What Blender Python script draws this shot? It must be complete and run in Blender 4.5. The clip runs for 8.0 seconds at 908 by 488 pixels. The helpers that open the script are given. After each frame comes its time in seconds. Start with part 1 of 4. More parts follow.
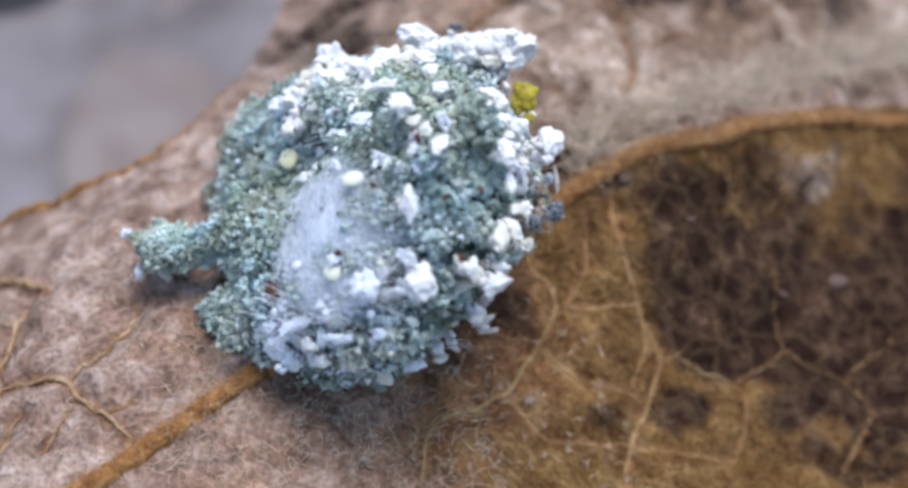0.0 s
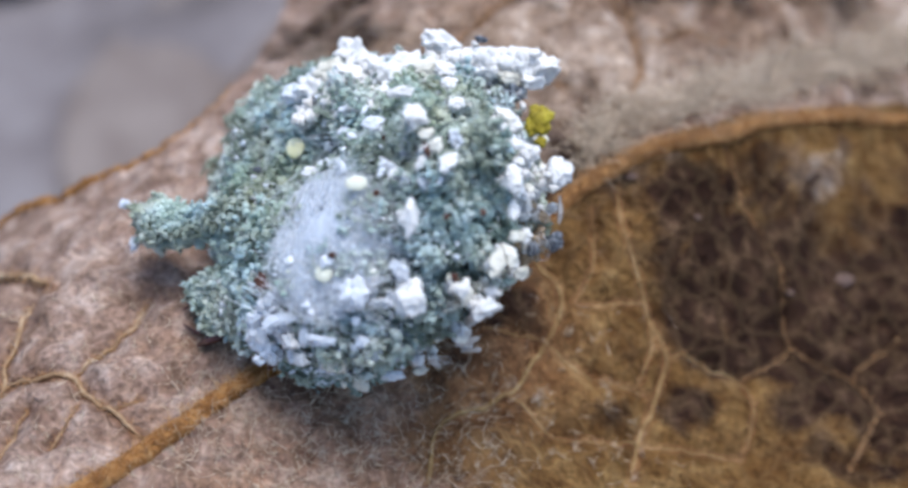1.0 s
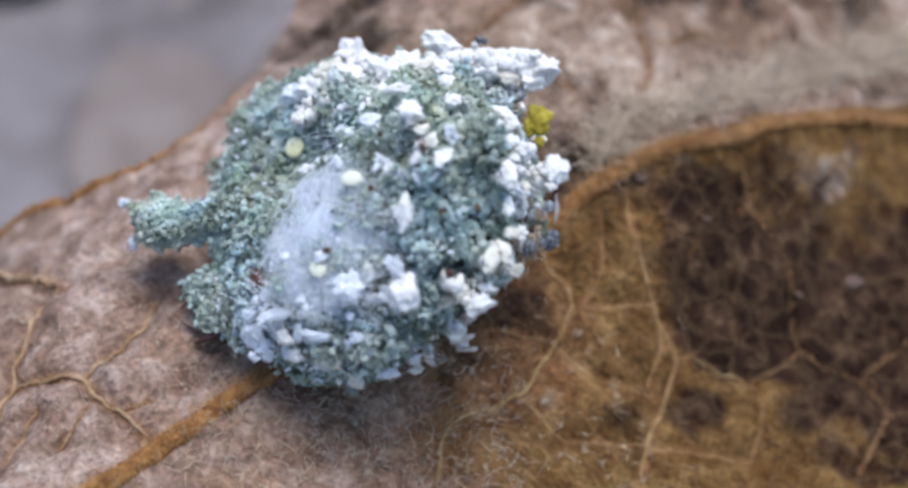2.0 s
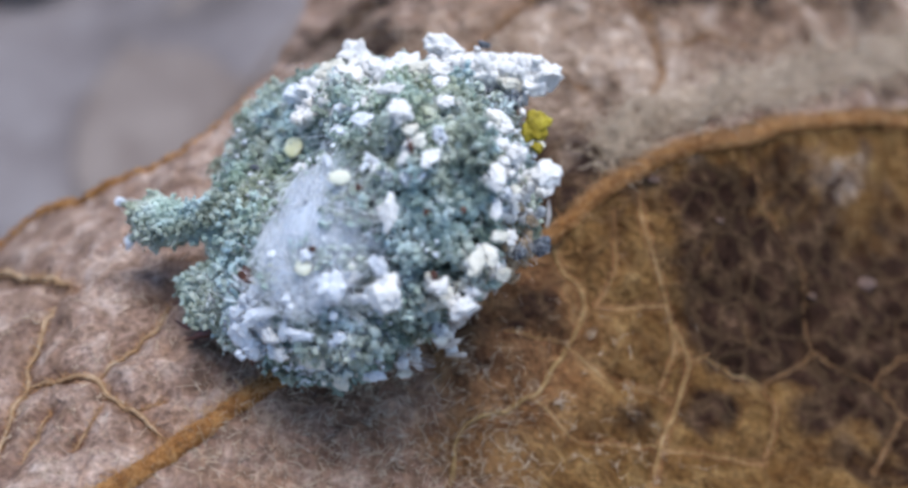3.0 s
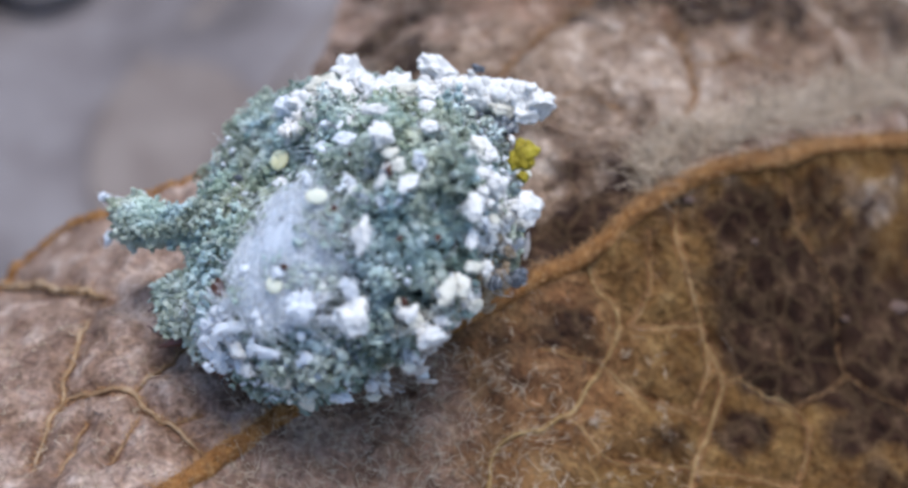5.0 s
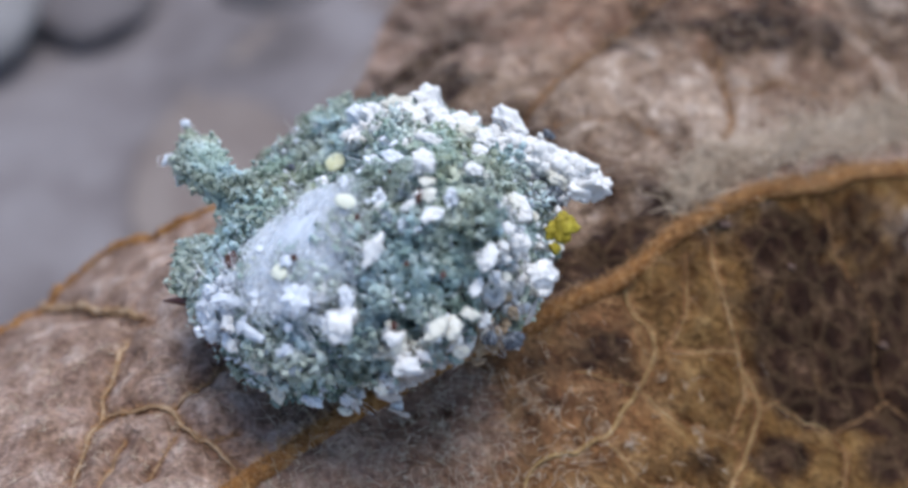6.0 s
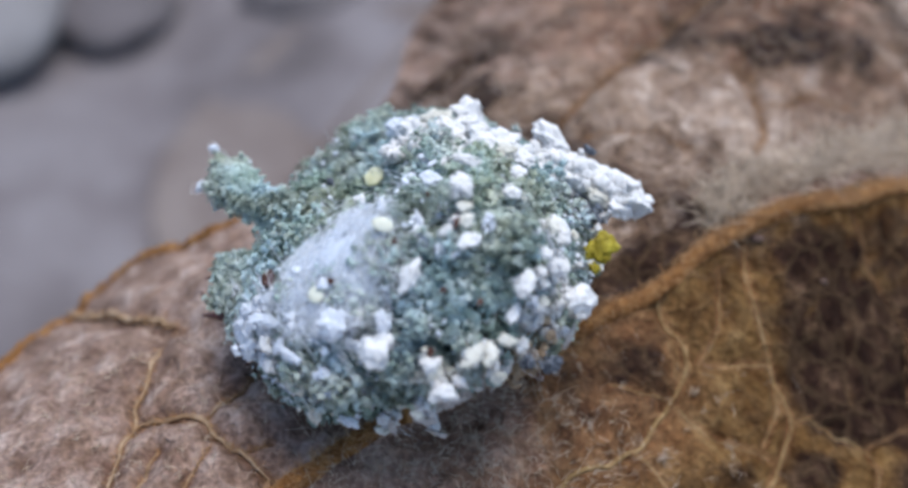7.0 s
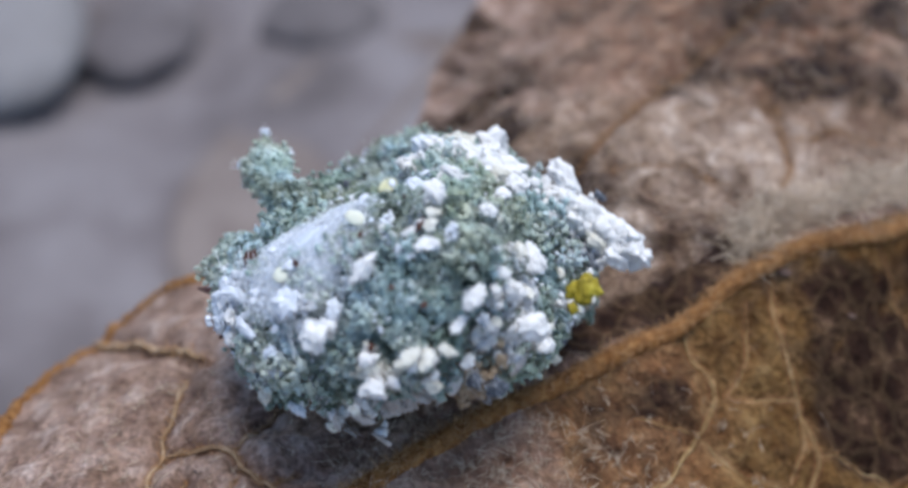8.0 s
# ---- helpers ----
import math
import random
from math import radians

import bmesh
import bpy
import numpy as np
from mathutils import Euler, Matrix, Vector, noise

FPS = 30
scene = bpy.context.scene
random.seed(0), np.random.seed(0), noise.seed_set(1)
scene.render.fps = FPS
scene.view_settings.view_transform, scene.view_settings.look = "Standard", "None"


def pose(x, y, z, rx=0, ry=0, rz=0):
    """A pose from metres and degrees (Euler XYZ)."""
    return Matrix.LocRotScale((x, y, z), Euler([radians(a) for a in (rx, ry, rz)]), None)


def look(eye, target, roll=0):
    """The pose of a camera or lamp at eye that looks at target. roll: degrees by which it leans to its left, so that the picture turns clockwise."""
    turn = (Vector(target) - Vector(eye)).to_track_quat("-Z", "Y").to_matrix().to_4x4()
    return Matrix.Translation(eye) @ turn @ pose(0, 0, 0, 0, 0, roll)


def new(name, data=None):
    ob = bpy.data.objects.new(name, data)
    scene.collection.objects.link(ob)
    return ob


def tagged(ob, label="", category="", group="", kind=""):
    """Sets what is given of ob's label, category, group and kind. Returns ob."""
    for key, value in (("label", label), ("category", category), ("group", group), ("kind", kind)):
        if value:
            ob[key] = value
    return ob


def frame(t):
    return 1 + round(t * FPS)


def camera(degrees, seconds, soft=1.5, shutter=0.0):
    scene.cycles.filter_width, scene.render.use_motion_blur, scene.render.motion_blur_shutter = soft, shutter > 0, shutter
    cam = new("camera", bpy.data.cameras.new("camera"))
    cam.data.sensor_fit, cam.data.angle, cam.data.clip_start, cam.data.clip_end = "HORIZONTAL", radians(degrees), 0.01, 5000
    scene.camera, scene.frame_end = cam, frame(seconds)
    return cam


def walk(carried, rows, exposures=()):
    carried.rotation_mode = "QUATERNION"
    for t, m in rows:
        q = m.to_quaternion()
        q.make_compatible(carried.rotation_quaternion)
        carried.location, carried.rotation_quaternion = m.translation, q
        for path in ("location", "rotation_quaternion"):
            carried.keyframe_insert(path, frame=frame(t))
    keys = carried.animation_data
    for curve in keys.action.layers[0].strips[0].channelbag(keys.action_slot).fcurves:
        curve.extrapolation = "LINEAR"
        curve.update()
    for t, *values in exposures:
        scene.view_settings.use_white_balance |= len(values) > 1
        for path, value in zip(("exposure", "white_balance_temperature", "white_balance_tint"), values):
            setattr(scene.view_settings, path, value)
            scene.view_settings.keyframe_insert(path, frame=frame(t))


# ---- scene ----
cam = camera(36, 8.0, soft=3.2, shutter=0.8)
cam.data.dof.use_dof = True
cam.data.dof.focus_distance = 0.0198
cam.data.dof.aperture_fstop = 112.0
walk(cam, [
    (0.0, pose(0.000357, -0.017052, 0.017008, 45.061, -0.034, -0.653)),
    (0.5, pose(0.000351, -0.017048, 0.017042, 44.881, -0.185, -0.553)),
    (1.0, pose(0.000172, -0.016962, 0.017027, 44.752, -0.355, -0.569)),
    (1.5, pose(0.000176, -0.016971, 0.017001, 44.888, -0.096, -0.319)),
    (1.7, pose(0.000176, -0.016971, 0.017001, 44.888, -0.096, -0.319)),
    (2.8, pose(0.000013, -0.016977, 0.016990, 44.916, -0.301, -0.347)),
    (3.0, pose(-0.000022, -0.016969, 0.016977, 44.962, -0.144, -0.193)),
    (3.5, pose(0.000000, -0.016970, 0.016970, 45.000, -0.000, 0.000)),
    (4.0, pose(-0.000235, -0.016874, 0.017020, 44.879, -0.710, -0.179)),
    (4.5, pose(-0.000426, -0.016903, 0.016971, 45.359, -0.869, -0.026)),
    (4.7, pose(-0.000472, -0.016900, 0.016985, 45.410, -0.732, 0.223)),
    (5.8, pose(-0.000601, -0.017215, 0.016842, 46.994, -0.377, 1.168)),
    (6.0, pose(-0.000482, -0.017229, 0.016847, 47.276, 0.326, 1.821)),
    (6.5, pose(-0.000712, -0.017163, 0.016842, 47.473, 0.461, 2.376)),
    (7.0, pose(-0.000795, -0.017198, 0.016863, 47.664, 0.331, 2.553)),
    (7.5, pose(-0.000883, -0.017245, 0.016905, 48.469, 0.723, 3.425)),
    (8.0, pose(-0.000971, -0.017208, 0.016901, 48.942, 0.556, 3.248)),
], exposures=[(0.0, 0.60, 6050, 10), (1.5, 0.49, 6100, 10), (4.0, 0.43, 6100, 10), (8.0, 0.29, 6050, 10)])

# ---- light ----
world = bpy.data.worlds.new("sky")
scene.world = world
world.use_nodes = True
wn, wl = world.node_tree.nodes, world.node_tree.links
sky = wn.new("ShaderNodeTexSky")
sky.sky_type, sky.sun_disc = "NISHITA", False
sky.sun_elevation, sky.sun_rotation = radians(78), radians(45)
wn["Background"].inputs["Strength"].default_value = 0.15
wl.new(sky.outputs["Color"], wn["Background"].inputs["Color"])
sun = new("sun", bpy.data.lights.new("sun", "SUN"))
sun.data.energy, sun.data.angle, sun.data.color = 2.7, radians(40), (1.0, 0.965, 0.92)
sun.matrix_world = look((0.15, 0.15, 0.97), (0, 0, 0))

MM = 0.001
rng = np.random.default_rng(7)


# ---- materials ----
def material(name, rough=0.8, spec=0.3):
    m = bpy.data.materials.new(name)
    m.use_nodes = True
    b = m.node_tree.nodes["Principled BSDF"]
    b.inputs["Roughness"].default_value = rough
    b.inputs["Specular IOR Level"].default_value = spec
    return m, m.node_tree.nodes, m.node_tree.links, b


def ramp(nodes, links, value, stops):
    r = nodes.new("ShaderNodeValToRGB")
    while len(r.color_ramp.elements) < len(stops):
        r.color_ramp.elements.new(0.5)
    for e, (at, c) in zip(r.color_ramp.elements, stops):
        e.position, e.color = at, (*c, 1)
    links.new(value, r.inputs["Fac"])
    return r.outputs["Color"]


def texture(nodes, links, scale, detail=4, rough=0.6, warp=0.0):
    """Noise in the thing's own space; scale is given per millimetre."""
    tc = nodes.new("ShaderNodeTexCoord")
    n = nodes.new("ShaderNodeTexNoise")
    n.inputs["Scale"].default_value, n.inputs["Detail"].default_value = scale * 1000, detail
    n.inputs["Roughness"].default_value, n.inputs["Distortion"].default_value = rough, warp
    links.new(tc.outputs["Object"], n.inputs["Vector"])
    return n.outputs["Fac"]


def mix(nodes, links, fac, a, b, blend="MIX"):
    m = nodes.new("ShaderNodeMix")
    m.data_type, m.blend_type = "RGBA", blend
    for sock, v in ((m.inputs["Factor"], fac), (m.inputs[6], a), (m.inputs[7], b)):
        if isinstance(v, (int, float)):
            sock.default_value = v
        elif isinstance(v, tuple):
            sock.default_value = (*v, 1)
        else:
            links.new(v, sock)
    return m.outputs[2]


def math_node(nodes, links, op, a, b):
    m = nodes.new("ShaderNodeMath")
    m.operation, m.use_clamp = op, False
    for sock, v in zip(m.inputs, (a, b)):
        if isinstance(v, (int, float)):
            sock.default_value = v
        else:
            links.new(v, sock)
    return m.outputs[0]


def bump(nodes, links, bsdf, height, depth_mm, strength=1.0):
    b = nodes.new("ShaderNodeBump")
    b.inputs["Distance"].default_value, b.inputs["Strength"].default_value = depth_mm * MM, strength
    links.new(height, b.inputs["Height"])
    links.new(b.outputs["Normal"], bsdf.inputs["Normal"])


def grainy(name, stops, scale, rough=0.85, depth=0.02, fine=12.0, vary="", spec=0.2, translucent=0.0):
    """A mottled surface: a coarse noise picks the colour, a fine one roughens it; vary: 'island' or 'object' shifts each piece."""
    m, n, l, b = material(name, rough, spec)
    v = texture(n, l, scale, 5, 0.65)
    if vary:
        g = n.new("ShaderNodeNewGeometry") if vary == "island" else n.new("ShaderNodeObjectInfo")
        r = g.outputs["Random Per Island"] if vary == "island" else g.outputs["Random"]
        v = math_node(n, l, "ADD", math_node(n, l, "MULTIPLY", v, 0.78), math_node(n, l, "MULTIPLY", r, 0.22))
    l.new(ramp(n, l, v, stops), b.inputs["Base Color"])
    bump(n, l, b, texture(n, l, fine, 3), depth)
    if translucent:
        b.inputs["Subsurface Weight"].default_value = translucent
        b.inputs["Subsurface Radius"].default_value = (1, 0.9, 0.8)
        b.inputs["Subsurface Scale"].default_value = 0.08 * MM
    return m


LICHEN = [(0.0, (0.09, 0.112, 0.092)), (0.2, (0.175, 0.205, 0.172)), (0.4, (0.30, 0.342, 0.296)), (0.6, (0.425, 0.47, 0.435)), (0.78, (0.56, 0.605, 0.59)), (1.0, (0.68, 0.715, 0.71))]


def lichen(name, vary):
    """Crumbly crust: grey-green, olive and bluish-white patches, each crumb a little different."""
    m, n, l, b = material(name, 0.9, 0.15)

    def spread(scale, lo, hi, top, warp=0.3):
        r = n.new("ShaderNodeMapRange")
        r.inputs["From Min"].default_value, r.inputs["From Max"].default_value = lo, hi
        r.inputs["To Max"].default_value = top
        l.new(texture(n, l, scale, 4, 0.6, warp), r.inputs["Value"])
        return r.outputs["Result"]

    g = n.new("ShaderNodeNewGeometry") if vary == "island" else n.new("ShaderNodeObjectInfo")
    rand = g.outputs["Random Per Island"] if vary == "island" else g.outputs["Random"]
    v = math_node(n, l, "ADD", math_node(n, l, "ADD", spread(0.9, 0.36, 0.64, 0.42), spread(2.3, 0.34, 0.66, 0.50)), math_node(n, l, "MULTIPLY", rand, 0.10))
    c = ramp(n, l, v, LICHEN)
    c = mix(n, l, spread(0.6, 0.48, 0.64, 0.6), c, mix(n, l, 1.0, c, (1.04, 0.98, 0.70), "MULTIPLY"))
    blue = n.new("ShaderNodeMapRange")
    blue.inputs["From Min"].default_value, blue.inputs["From Max"].default_value = 0.43, 0.58
    blue.inputs["To Max"].default_value = 0.9
    l.new(texture(n, l, 1.1, 3, 0.5, 0.4), blue.inputs["Value"])
    c = mix(n, l, blue.outputs["Result"], c, mix(n, l, 1.0, c, (0.78, 0.94, 1.08), "MULTIPLY"))
    c = mix(n, l, 1.0, c, (1.0, 1.0, 0.955), "MULTIPLY")
    l.new(c, b.inputs["Base Color"])
    bump(n, l, b, texture(n, l, 16, 3), 0.02)
    b.inputs["Subsurface Weight"].default_value = 0.4
    b.inputs["Subsurface Radius"].default_value = (1.0, 1.0, 0.9)
    b.inputs["Subsurface Scale"].default_value = 0.06 * MM
    return m


M_LICHEN = lichen("lichen", "island")
M_LICHEN_PIECE = lichen("lichen_piece", "object")
# darkened below the lichen's own tones, as crevice shade under the crust
M_CORE = grainy("crevice_shade_crumbs", [(0.3, (0.05, 0.07, 0.06)), (0.6, (0.12, 0.15, 0.13)), (0.8, (0.22, 0.26, 0.23))], 2.5, 0.95, 0.05, 9)
CHIP = {
    "white": grainy("chalky_white", [(0.3, (0.62, 0.605, 0.58)), (0.6, (0.77, 0.755, 0.73))], 4, 0.8, 0.03, 9, translucent=0.2),
    "blue": grainy("cool_white", [(0.3, (0.58, 0.61, 0.66)), (0.6, (0.72, 0.745, 0.78))], 4, 0.75, 0.03, 9, translucent=0.2),
    "cream": grainy("cream_flake", [(0.3, (0.50, 0.47, 0.38)), (0.65, (0.76, 0.74, 0.66))], 4, 0.8, 0.03, 9),
    "yolk": grainy("pale_yellow_scale", [(0.3, (0.62, 0.60, 0.36)), (0.7, (0.74, 0.72, 0.50))], 4, 0.5, 0.01, 8, translucent=0.3),
    "disc": grainy("ivory_scale", [(0.3, (0.60, 0.60, 0.48)), (0.7, (0.74, 0.74, 0.62))], 4, 0.5, 0.01, 8, translucent=0.3),
    "tan": grainy("tan_husk", [(0.3, (0.22, 0.14, 0.08)), (0.55, (0.46, 0.34, 0.22)), (0.75, (0.6, 0.5, 0.38))], 6, 0.8, 0.04, 10),
    "rust": grainy("rust_bark", [(0.3, (0.03, 0.014, 0.011)), (0.7, (0.12, 0.055, 0.04))], 6, 0.7, 0.03, 10),
    "dark": grainy("dark_grit", [(0.35, (0.03, 0.035, 0.045)), (0.55, (0.13, 0.14, 0.16)), (0.7, (0.42, 0.45, 0.49))], 9, 0.8, 0.05, 12),
    "twig": grainy("bleached_fibre", [(0.3, (0.36, 0.31, 0.27)), (0.7, (0.62, 0.57, 0.52))], 6, 0.8, 0.03, 12),
    "leafy": grainy("yellow_leaf_scrap", [(0.3, (0.09, 0.075, 0.008)), (0.46, (0.26, 0.20, 0.014)), (0.65, (0.44, 0.36, 0.04))], 3.5, 0.55, 0.03, 9, translucent=0.2),
}
M_SILK = grainy("silk", [(0.3, (0.84, 0.88, 0.93)), (0.7, (0.92, 0.94, 0.97))], 5, 0.6, 0.02, 10, translucent=0.3)


def veil_material():
    """Thin silk film: denser strands and gaps, thinning out towards its rim."""
    m, n, l, b = material("silk_film", 0.7, 0.1)
    b.inputs["Base Color"].default_value = (0.84, 0.89, 0.97, 1)
    at = n.new("ShaderNodeAttribute")
    at.attribute_name = "cover"
    r = n.new("ShaderNodeMapRange")
    r.inputs["From Min"].default_value, r.inputs["From Max"].default_value = 0.35, 0.66
    r.inputs["To Min"].default_value = 0.25
    l.new(texture(n, l, 2.2, 4, 0.6, 1.2), r.inputs["Value"])
    l.new(math_node(n, l, "MULTIPLY", r.outputs["Result"], at.outputs["Fac"]), b.inputs["Alpha"])
    return m


M_FILM = veil_material()
M_LEG = grainy("red_brown_leg", [(0.3, (0.03, 0.009, 0.008)), (0.7, (0.10, 0.028, 0.022))], 5, 0.4, 0.01, 10, spec=0.5)
M_BODY = grainy("brown_larva_skin", [(0.3, (0.05, 0.03, 0.025)), (0.7, (0.16, 0.10, 0.075))], 3, 0.6, 0.03, 8)
M_HAIR = grainy("pale_leaf_hair", [(0.3, (0.22, 0.155, 0.11)), (0.7, (0.54, 0.44, 0.35))], 1.2, 0.6, 0.0, 4, "island")
M_HAIR_TAN = grainy("tan_rib_hair", [(0.3, (0.28, 0.128, 0.047)), (0.7, (0.59, 0.365, 0.18))], 2, 0.6, 0.0, 4, "island")
M_RIB = grainy("tan_midrib", [(0.3, (0.12, 0.046, 0.013)), (0.5, (0.29, 0.130, 0.038)), (0.7, (0.50, 0.275, 0.105))], 6.0, 0.8, 0.12, 14)
M_VEIN = grainy("pale_tan_vein", [(0.3, (0.16, 0.092, 0.046)), (0.5, (0.31, 0.20, 0.11)), (0.7, (0.55, 0.41, 0.27))], 2.4, 0.7, 0.03, 12)
M_VEIN_OCHRE = grainy("yellowish_vein", [(0.3, (0.15, 0.088, 0.034)), (0.5, (0.28, 0.18, 0.075)), (0.7, (0.46, 0.335, 0.175))], 2.0, 0.75, 0.03, 12)
M_VEIN_RUST = grainy("orange_brown_vein", [(0.3, (0.075, 0.036, 0.016)), (0.5, (0.16, 0.09, 0.042)), (0.7, (0.29, 0.185, 0.10))], 1.8, 0.75, 0.03, 12)
M_STAR = grainy("whitish_star_hair", [(0.3, (0.44, 0.33, 0.23)), (0.7, (0.72, 0.60, 0.46))], 1.2, 0.6, 0.0, 4, "island")


def lamina_material():
    m, n, l, b = material("dry_leaf_skin", 0.7, 0.1)
    coarse = texture(n, l, 0.55, 6, 0.62, 0.6)
    mid_n = texture(n, l, 2.0, 5, 0.58, 0.3)
    fine = texture(n, l, 11, 4, 0.6)
    zone = n.new("ShaderNodeAttribute")
    zone.attribute_name = "zone"
    sep = n.new("ShaderNodeSeparateColor")
    l.new(zone.outputs["Color"], sep.inputs["Color"])
    rose = ramp(n, l, mid_n, [(0.28, (0.135, 0.076, 0.05)), (0.5, (0.27, 0.18, 0.138)), (0.72, (0.46, 0.365, 0.315))])
    ochre = ramp(n, l, mid_n, [(0.3, (0.076, 0.037, 0.013)), (0.44, (0.110, 0.057, 0.019)), (0.56, (0.147, 0.082, 0.029)), (0.7, (0.22, 0.137, 0.056))])
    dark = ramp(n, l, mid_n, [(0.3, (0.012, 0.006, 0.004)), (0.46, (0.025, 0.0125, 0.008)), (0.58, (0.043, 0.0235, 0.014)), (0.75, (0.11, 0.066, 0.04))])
    streak = texture(n, l, 0.8, 6, 0.66, 1.2)
    grey = ramp(n, l, streak, [(0.32, (0.07, 0.042, 0.026)), (0.45, (0.19, 0.128, 0.088)), (0.56, (0.335, 0.25, 0.19)), (0.68, (0.56, 0.47, 0.40))])
    wob = math_node(n, l, "MULTIPLY", math_node(n, l, "SUBTRACT", coarse, 0.5), 2.0)

    def mask(ch):
        r = n.new("ShaderNodeMapRange")
        r.inputs["From Min"].default_value, r.inputs["From Max"].default_value = 0.32, 0.68
        l.new(math_node(n, l, "ADD", sep.outputs[ch], wob), r.inputs["Value"])
        return r.outputs["Result"]

    c = mix(n, l, mask("Red"), rose, ochre)
    c = mix(n, l, mask("Blue"), c, grey)
    warm = ramp(n, l, mid_n, [(0.3, (0.10, 0.042, 0.019)), (0.5, (0.195, 0.095, 0.046)), (0.72, (0.32, 0.185, 0.10))])
    c = mix(n, l, math_node(n, l, "MULTIPLY", zone.outputs["Alpha"], 0.85), c, warm)
    # Green holds true dark stains and the shade painted along the midrib
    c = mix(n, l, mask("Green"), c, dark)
    blotch = ramp(n, l, texture(n, l, 0.9, 3, 0.55, 0.8), [(0.36, (0.74, 0.67, 0.62)), (0.5, (1, 1, 1)), (0.64, (1.18, 1.17, 1.15))])
    c = mix(n, l, 1.0, c, blotch, "MULTIPLY")
    dull = math_node(n, l, "MAXIMUM", sep.outputs["Red"], sep.outputs["Green"])
    gloss = n.new("ShaderNodeMapRange")
    gloss.inputs["To Min"].default_value, gloss.inputs["To Max"].default_value = 0.32, 0.05
    l.new(dull, gloss.inputs["Value"])
    l.new(gloss.outputs["Result"], b.inputs["Specular IOR Level"])
    # fine net of the smallest veins
    tc = n.new("ShaderNodeTexCoord")
    vor = n.new("ShaderNodeTexVoronoi")
    vor.feature = "DISTANCE_TO_EDGE"
    vor.inputs["Scale"].default_value = 1900
    wv = n.new("ShaderNodeVectorMath")
    nz = n.new("ShaderNodeTexNoise")
    nz.inputs["Scale"].default_value = 2200
    l.new(tc.outputs["Object"], nz.inputs["Vector"])
    wv.operation = "MULTIPLY_ADD"
    l.new(nz.outputs["Color"], wv.inputs[0])
    wv.inputs[1].default_value = (0.0003, 0.0003, 0.0003)
    l.new(tc.outputs["Object"], wv.inputs[2])
    l.new(wv.outputs[0], vor.inputs["Vector"])
    net = n.new("ShaderNodeMapRange")
    net.inputs["From Min"].default_value, net.inputs["From Max"].default_value = 0.0, 0.14
    net.inputs["To Min"].default_value, net.inputs["To Max"].default_value = 1.0, 0.0
    l.new(vor.outputs["Distance"], net.inputs["Value"])
    c = mix(n, l, math_node(n, l, "MULTIPLY", net.outputs["Result"], 0.1), c, (0.36, 0.24, 0.12))
    speck = ramp(n, l, fine, [(0.33, (0.60, 0.56, 0.53)), (0.5, (1, 0.985, 0.97)), (0.66, (1.38, 1.36, 1.34))])
    c = mix(n, l, 1.0, c, speck, "MULTIPLY")
    l.new(c, b.inputs["Base Color"])
    hgt = math_node(n, l, "ADD", math_node(n, l, "MULTIPLY", net.outputs["Result"], 0.2), math_node(n, l, "ADD", mid_n, math_node(n, l, "MULTIPLY", fine, 0.6)))
    bump(n, l, b, hgt, 0.12)
    return m


M_LAMINA = lamina_material()


# ---- building helpers ----
def link_part(name, me, mat, parent, label=""):
    me.materials.clear()
    me.materials.append(mat)
    ob = new(name, me)
    ob.parent = parent
    if label:
        tagged(ob, label)
    return ob


def mesh_of(name, verts, faces, smooth=True):
    """A mesh from points in millimetres and an array of triangles or quads."""
    me = bpy.data.meshes.new(name)
    verts, faces = np.asarray(verts, np.float32) * MM, np.asarray(faces, np.int32)
    k = faces.shape[1]
    me.vertices.add(len(verts))
    me.vertices.foreach_set("co", verts.ravel())
    me.loops.add(faces.size)
    me.loops.foreach_set("vertex_index", faces.ravel())
    me.polygons.add(len(faces))
    me.polygons.foreach_set("loop_start", np.arange(0, faces.size, k, dtype=np.int32))
    me.polygons.foreach_set("use_smooth", np.full(len(faces), smooth))
    me.update(calc_edges=True)
    return me


def ball(level):
    bm = bmesh.new()
    bmesh.ops.create_icosphere(bm, subdivisions=level, radius=1)
    v = np.array([p.co[:] for p in bm.verts])
    f = np.array([[p.index for p in q.verts] for q in bm.faces])
    bm.free()
    return v, f


BALL1, BALL_MID, BALL2, BALL4, BALL5 = ball(1), ball(2), ball(3), ball(4), ball(6)


def turns(k):
    """k random rotation matrices."""
    q = rng.normal(size=(k, 4))
    q /= np.linalg.norm(q, axis=1)[:, None]
    w, x, y, z = q.T
    return np.stack([1 - 2 * (y * y + z * z), 2 * (x * y - z * w), 2 * (x * z + y * w), 2 * (x * y + z * w), 1 - 2 * (x * x + z * z), 2 * (y * z - x * w),
                     2 * (x * z - y * w), 2 * (y * z + x * w), 1 - 2 * (x * x + y * y)], -1).reshape(k, 3, 3)


